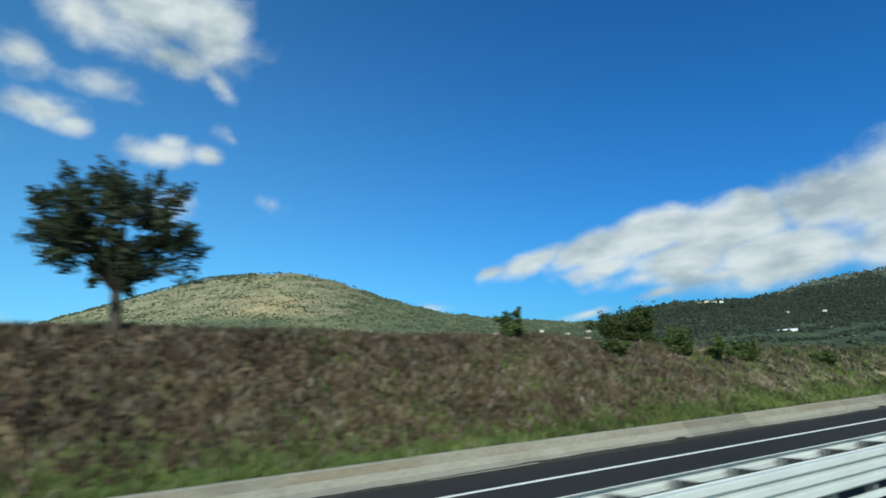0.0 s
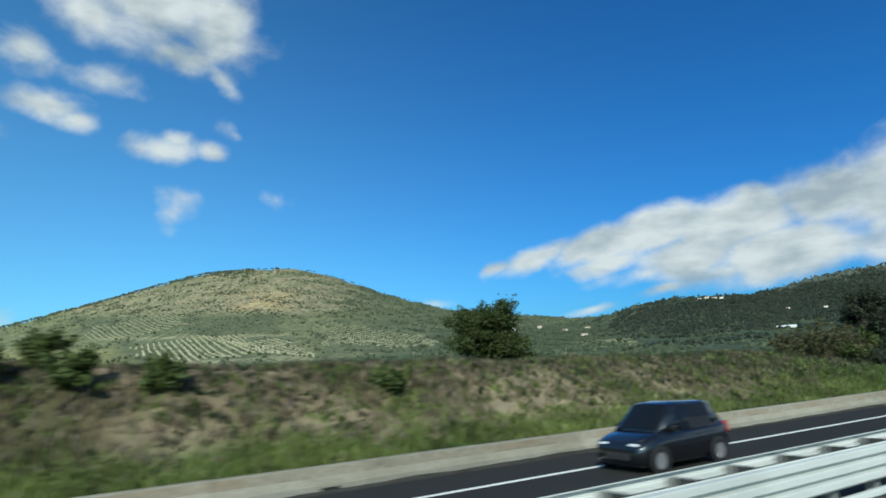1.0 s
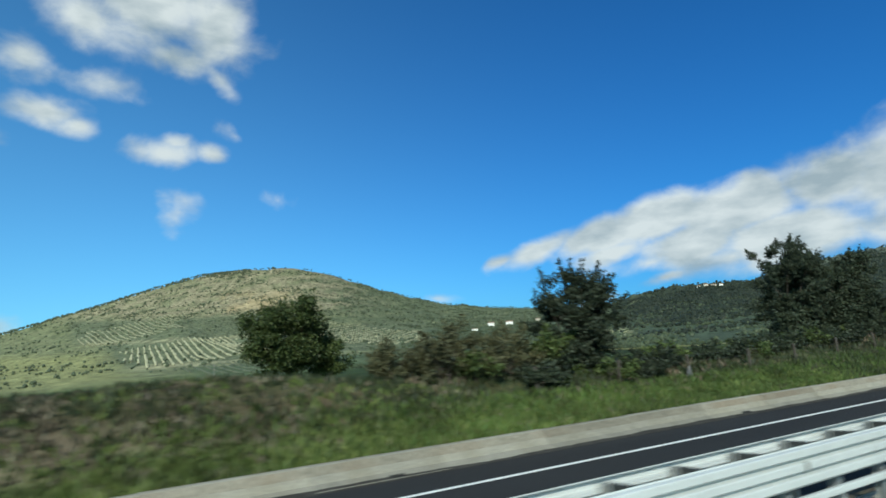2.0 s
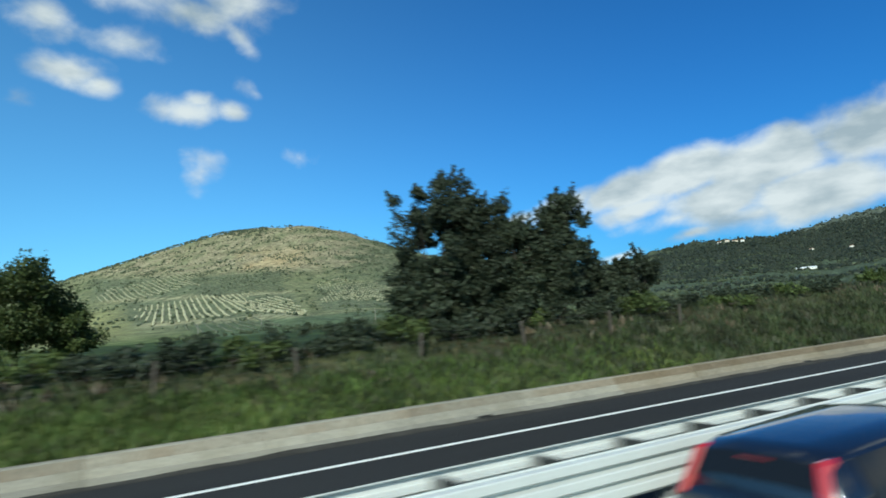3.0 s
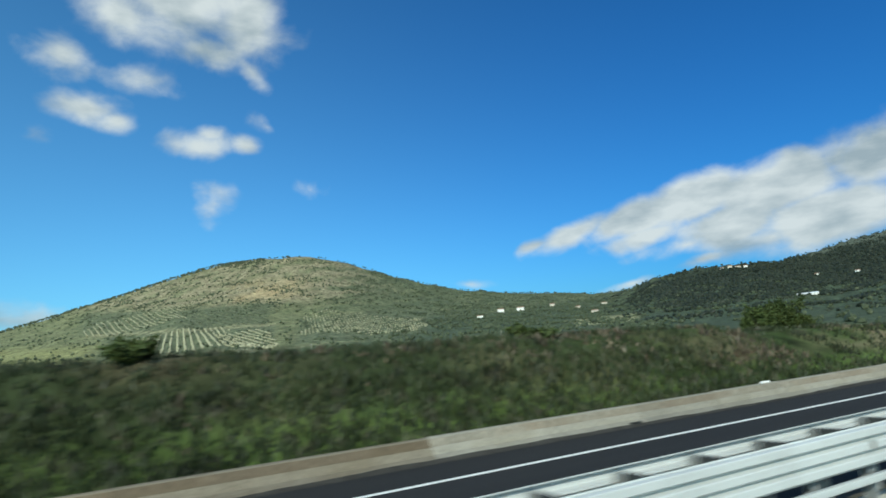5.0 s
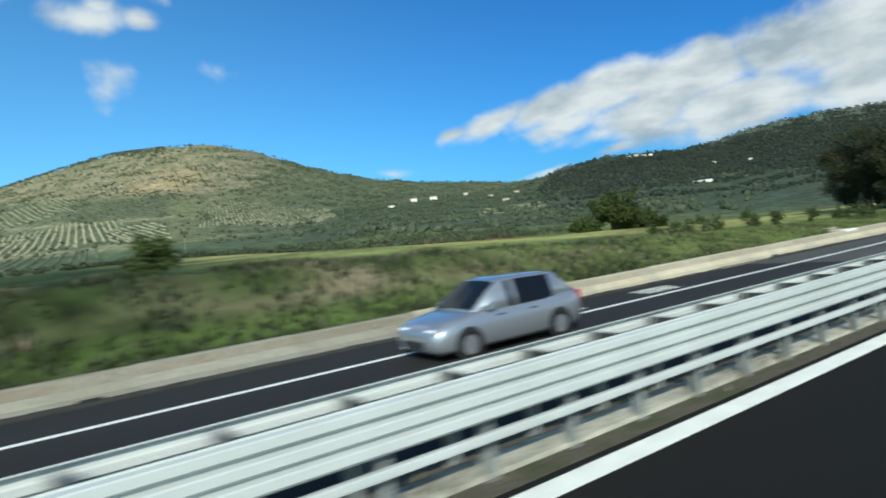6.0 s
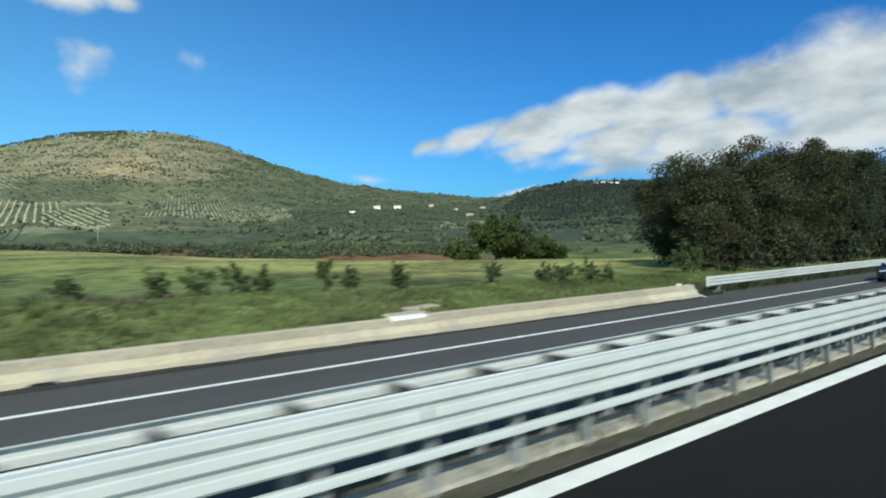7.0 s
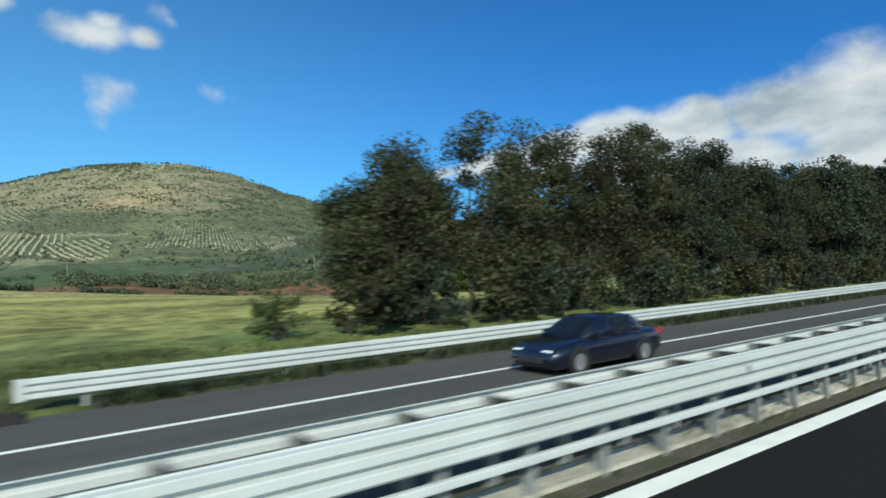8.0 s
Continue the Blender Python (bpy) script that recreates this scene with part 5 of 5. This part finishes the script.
        box(bm, long * (0.5 - screen) - 0.42, long * (0.5 - screen) - 0.28, y * (h + 0.02) - 0.08, y * (h + 0.02) + 0.08, belt - 0.02, belt + 0.11, 0.025)
        part("wing_mirror", bm, paint, ob)
        for sx in (0.40, 0.62):
            bm = bmesh.new()
            box(bm, long * (0.5 - sx) - 0.09, long * (0.5 - sx) + 0.09, y * h * 0.985 - 0.02, y * h * 0.985 + 0.02, belt - 0.17, belt - 0.14, 0.005)
            part("door_handle", bm, M_TRIM, ob)
    if mpv:
        bm = bmesh.new()
        box(bm, -long * (roof1 - 0.5) - 0.05, -long * (roof1 - 0.5) + 0.02, -0.15, 0.15, tall - 0.145, tall - 0.12, 0.008)
        part("brake_light", bm, M_BRAKE, ob, "dark red high brake light")
    bm = bmesh.new()
    box(bm, long * 0.5 - 0.06, long * 0.5 + 0.015, -h * 0.45, h * 0.45, 0.30, 0.46, 0.02)
    part("grille", bm, M_TRIM, ob)
    bm = bmesh.new()
    box(bm, -long * 0.5 - 0.015, -long * 0.5 + 0.05, -0.26, 0.26, belt * 0.62, belt * 0.62 + 0.11, 0.005)
    part("number_plate", bm, M_PLATE, ob, "blank pale plate")
    bm = bmesh.new()
    box(bm, -long * 0.46, long * 0.46, -h * 0.8, h * 0.8, 0.17, 0.24)
    part("underbody", bm, M_TRIM, ob)
    return ob


def paint_of(name, colour, metal=0.3, rough=0.25):
    return material(name, colour, rough, metal=metal, vary=0.06, scale=1, fine=60, bump=0.0, coat=1.0)


P_BLACK = paint_of("black_car_paint", (0.010, 0.011, 0.014))
P_BLUE = paint_of("dark_blue_car_paint", (0.008, 0.010, 0.022))
P_NAVY = paint_of("blue_black_car_paint", (0.006, 0.009, 0.017), 0.1)
P_SILVER = paint_of("silver_car_paint", (0.36, 0.38, 0.41), 0.6, 0.3)
car("car", pose(39.8, 11.0, 0.0, 0, 0, 180), P_BLACK, "small black city hatchback on the far carriageway", 3.3, 1.62, 1.52, 0.24, 0.92, 0.22, 0.40, 0.86, 0.965, 0.29, (0.17, 0.83), 0.04)
car("car", pose(169.8, 11.0, 0.0, 0, 0, 180), P_SILVER, "silver compact hatchback on the far carriageway", 4.25, 1.76, 1.52, 0.27, 0.95, 0.25, 0.42, 0.84, 0.97, 0.31, (0.19, 0.80), 0.03)
car("car", pose(227.2, 10.85, 0.0, 0, 0, 180), P_BLUE, "dark blue saloon car beside the roadside guardrail", 4.15, 1.74, 1.30, 0.29, 0.84, 0.27, 0.44, 0.76, 0.92, 0.31)
car("car", pose(87.03, 3.35, 0.0), P_NAVY, "dark navy hatchback in the overtaking lane", 4.2, 1.64, 1.43, 0.27, 0.96, 0.26, 0.42, 0.955, 0.978, 0.32, (0.19, 0.80), 0.10, 1.0)

# ---- wire fence along the foot of the bank ----
M_POST = material("weathered_post", (0.07, 0.06, 0.05), 0.9, vary=0.3, scale=6, fine=40, bump=0.5)
M_WIRE = material("fence_wire", (0.15, 0.15, 0.15), 0.6, metal=0.5)
fence = thing("wire_fence", label="old wire fence on leaning grey posts in the grass", category="fence")
fx = [68.5, 72.8, 77.2, 81.6, 85.5, 89.6, 93.8, 98.0, 102.0]
bm = bmesh.new()
box(bm, -0.045, 0.045, -0.045, 0.045, -0.3, 0.9, 0.012)
me_fp = mesh_of("post", bm, M_POST)
for i, x in enumerate(fx):
    shared("post", me_fp, fence, pose(x, 18.4, level(x, 18.4), 3 * math.sin(i * 1.9), 5 * math.sin(i * 2.7)))
for hgt in (0.3, 0.58, 0.84):
    for a, b in zip(fx[:-1], fx[1:]):
        verts, faces = [], []
        tube(verts, faces, (a, 18.4, level(a, 18.4) + hgt), (b, 18.4, level(b, 18.4) + hgt), 0.002, 0.002, 4)
        me = bpy.data.meshes.new("wire")
        me.from_pydata(verts, [], faces)
        part_of("wire", me, M_WIRE, fence)
g0 = level(76.5, 17.9)
brace = thing("fence_brace", label="pale leaning A-shaped brace post in the grass", category="fence post")
for dx in (-0.32, 0.12):
    verts, faces = [], []
    tube(verts, faces, (76.5 + dx, 17.9, g0 - 0.1), (76.55, 17.9, g0 + 0.62), 0.035, 0.03, 6)
    me = bpy.data.meshes.new("leg")
    me.from_pydata(verts, [], faces)
    part_of("leg", me, M_WIRE, brace)

# ---- far buildings and poles ----
M_WALL = material("pale_render", (0.74, 0.72, 0.66), 0.9, vary=0.12, scale=0.4, fine=6, bump=0.1)
M_WALL_B = material("ochre_render", (0.50, 0.44, 0.36), 0.9, vary=0.15, scale=0.4, fine=6, bump=0.1)
M_ROOF = material("terracotta_roof", (0.26, 0.16, 0.11), 0.9, vary=0.25, scale=0.5, fine=5, bump=0.2)
M_METALROOF = material("white_metal_roof", (0.78, 0.79, 0.8), 0.5, metal=0.1, vary=0.08)
M_PANE = material("dark_pane", (0.03, 0.035, 0.04), 0.2, vary=0.1, bump=0.0)


def house(name, az, r, wide, deep, eave, pitch, wall, roof, label, windows=3, storeys=2, turn=0.0, sink=1.0, group=""):
    x, y = MID + r * math.sin(radians(az)), r * math.cos(radians(az))
    z = level(x, y) - sink
    ob = thing(name, pose(x, y, z, 0, 0, -az + turn), label=label, category="house" if name == "house" else "shed", group=group)
    w, d = wide / 2, deep / 2
    bm = bmesh.new()
    box(bm, -w, w, -d, d, 0, eave + sink)
    e = eave + sink
    for s in (-w, w):
        bm.faces.new([bm.verts.new(p) for p in ((s, -d, e), (s, d, e), (s, 0, e + pitch))])
    part("wall", bm, wall, ob)
    bm = bmesh.new()
    o = 0.5
    f = pitch / d
    for sg in (-1, 1):
        a = [(-w - o, sg * (d + o), e - o * f), (w + o, sg * (d + o), e - o * f), (w + o, 0, e + pitch), (-w - o, 0, e + pitch)]
        lo = [bm.verts.new(p) for p in a]
        hi = [bm.verts.new((p[0], p[1], p[2] + 0.25)) for p in a]
        bm.faces.new(lo)
        bm.faces.new(hi)
        for i in range(4):
            bm.faces.new((lo[i], lo[(i + 1) % 4], hi[(i + 1) % 4], hi[i]))
    bmesh.ops.recalc_face_normals(bm, faces=bm.faces)
    part("roof", bm, roof, ob)
    for s in range(storeys):
        for i in range(windows):
            wx = -w + (i + 0.5) * wide / windows
            wz = sink + eave * (s + 0.5) / storeys
            win = new("window")
            win.parent = ob
            win.matrix_local = pose(wx, -d, wz)
            bm = bmesh.new()
            box(bm, -0.5, 0.5, -0.04, 0.04, -0.7, 0.7)
            part("pane", bm, M_PANE, win)
            bm = bmesh.new()
            box(bm, -0.75, 0.75, -0.14, 0.05, -0.85, -0.72)
            part("sill", bm, wall, win)
    return ob


house("house", 33.8, reach(33.8, 3.5), 17, 11, 8.5, 2.6, M_WALL, M_ROOF, "white farmhouse with a low tiled roof on the slope", 4, 2, 12)
house("house", 35.6, reach(35.6, 3.45), 20, 12, 9.5, 2.8, M_WALL, M_ROOF, "larger white farmhouse among the olive trees", 4, 2, -8)
house("shed", 32.0, reach(32.0, 3.2), 14, 8, 4, 1.4, M_WALL, M_ROOF, "small white outbuilding near the farmhouses", 2, 1, 5)
house("shed", 58.9, reach(58.9, 2.1), 42, 14, 4.2, 1.8, M_WALL, M_METALROOF, "long white farm shed below the dark wood", 8, 1, -6)
for i, (az, el) in enumerate(((52.9, 5.05), (53.5, 5.08), (54.1, 5.02), (54.7, 4.95), (40.7, 3.2), (42.2, 2.6), (59.6, 3.6), (38.4, 3.6), (42.9, 3.3), (62.3, 3.4))):
    house("house", az, reach(az, el), 12 + 3 * (i % 3), 9, 5 + (i % 2) * 2, 1.8, M_WALL_B if i % 3 else M_WALL, M_ROOF, "distant village house with a tiled roof" if i < 4 else "scattered country house on the valley side", 3, 2, 20 * math.sin(i), group="scattered far houses")

M_POLE = material("pole_wood", (0.30, 0.27, 0.23), 0.9, vary=0.25)
for az, r in ((3.3, 420), (19.0, 430), (35.5, 500), (9.5, 560)):
    x, y = MID + r * math.sin(radians(az)), r * math.cos(radians(az))
    ob = thing("utility_pole", pose(x, y, level(x, y) - 0.5), label="pale wooden utility pole in the valley", category="utility pole", group="poles in the valley")
    verts, faces = [], []
    tube(verts, faces, (0, 0, 0), (0, 0, 9.5), 0.17, 0.11, 8)
    me = bpy.data.meshes.new("pole")
    me.from_pydata(verts, [], faces)
    part_of("pole", me, M_POLE, ob)
    bm = bmesh.new()
    box(bm, -0.9, 0.9, -0.06, 0.06, 8.7, 8.85)
    part("crossarm", bm, M_POLE, ob)
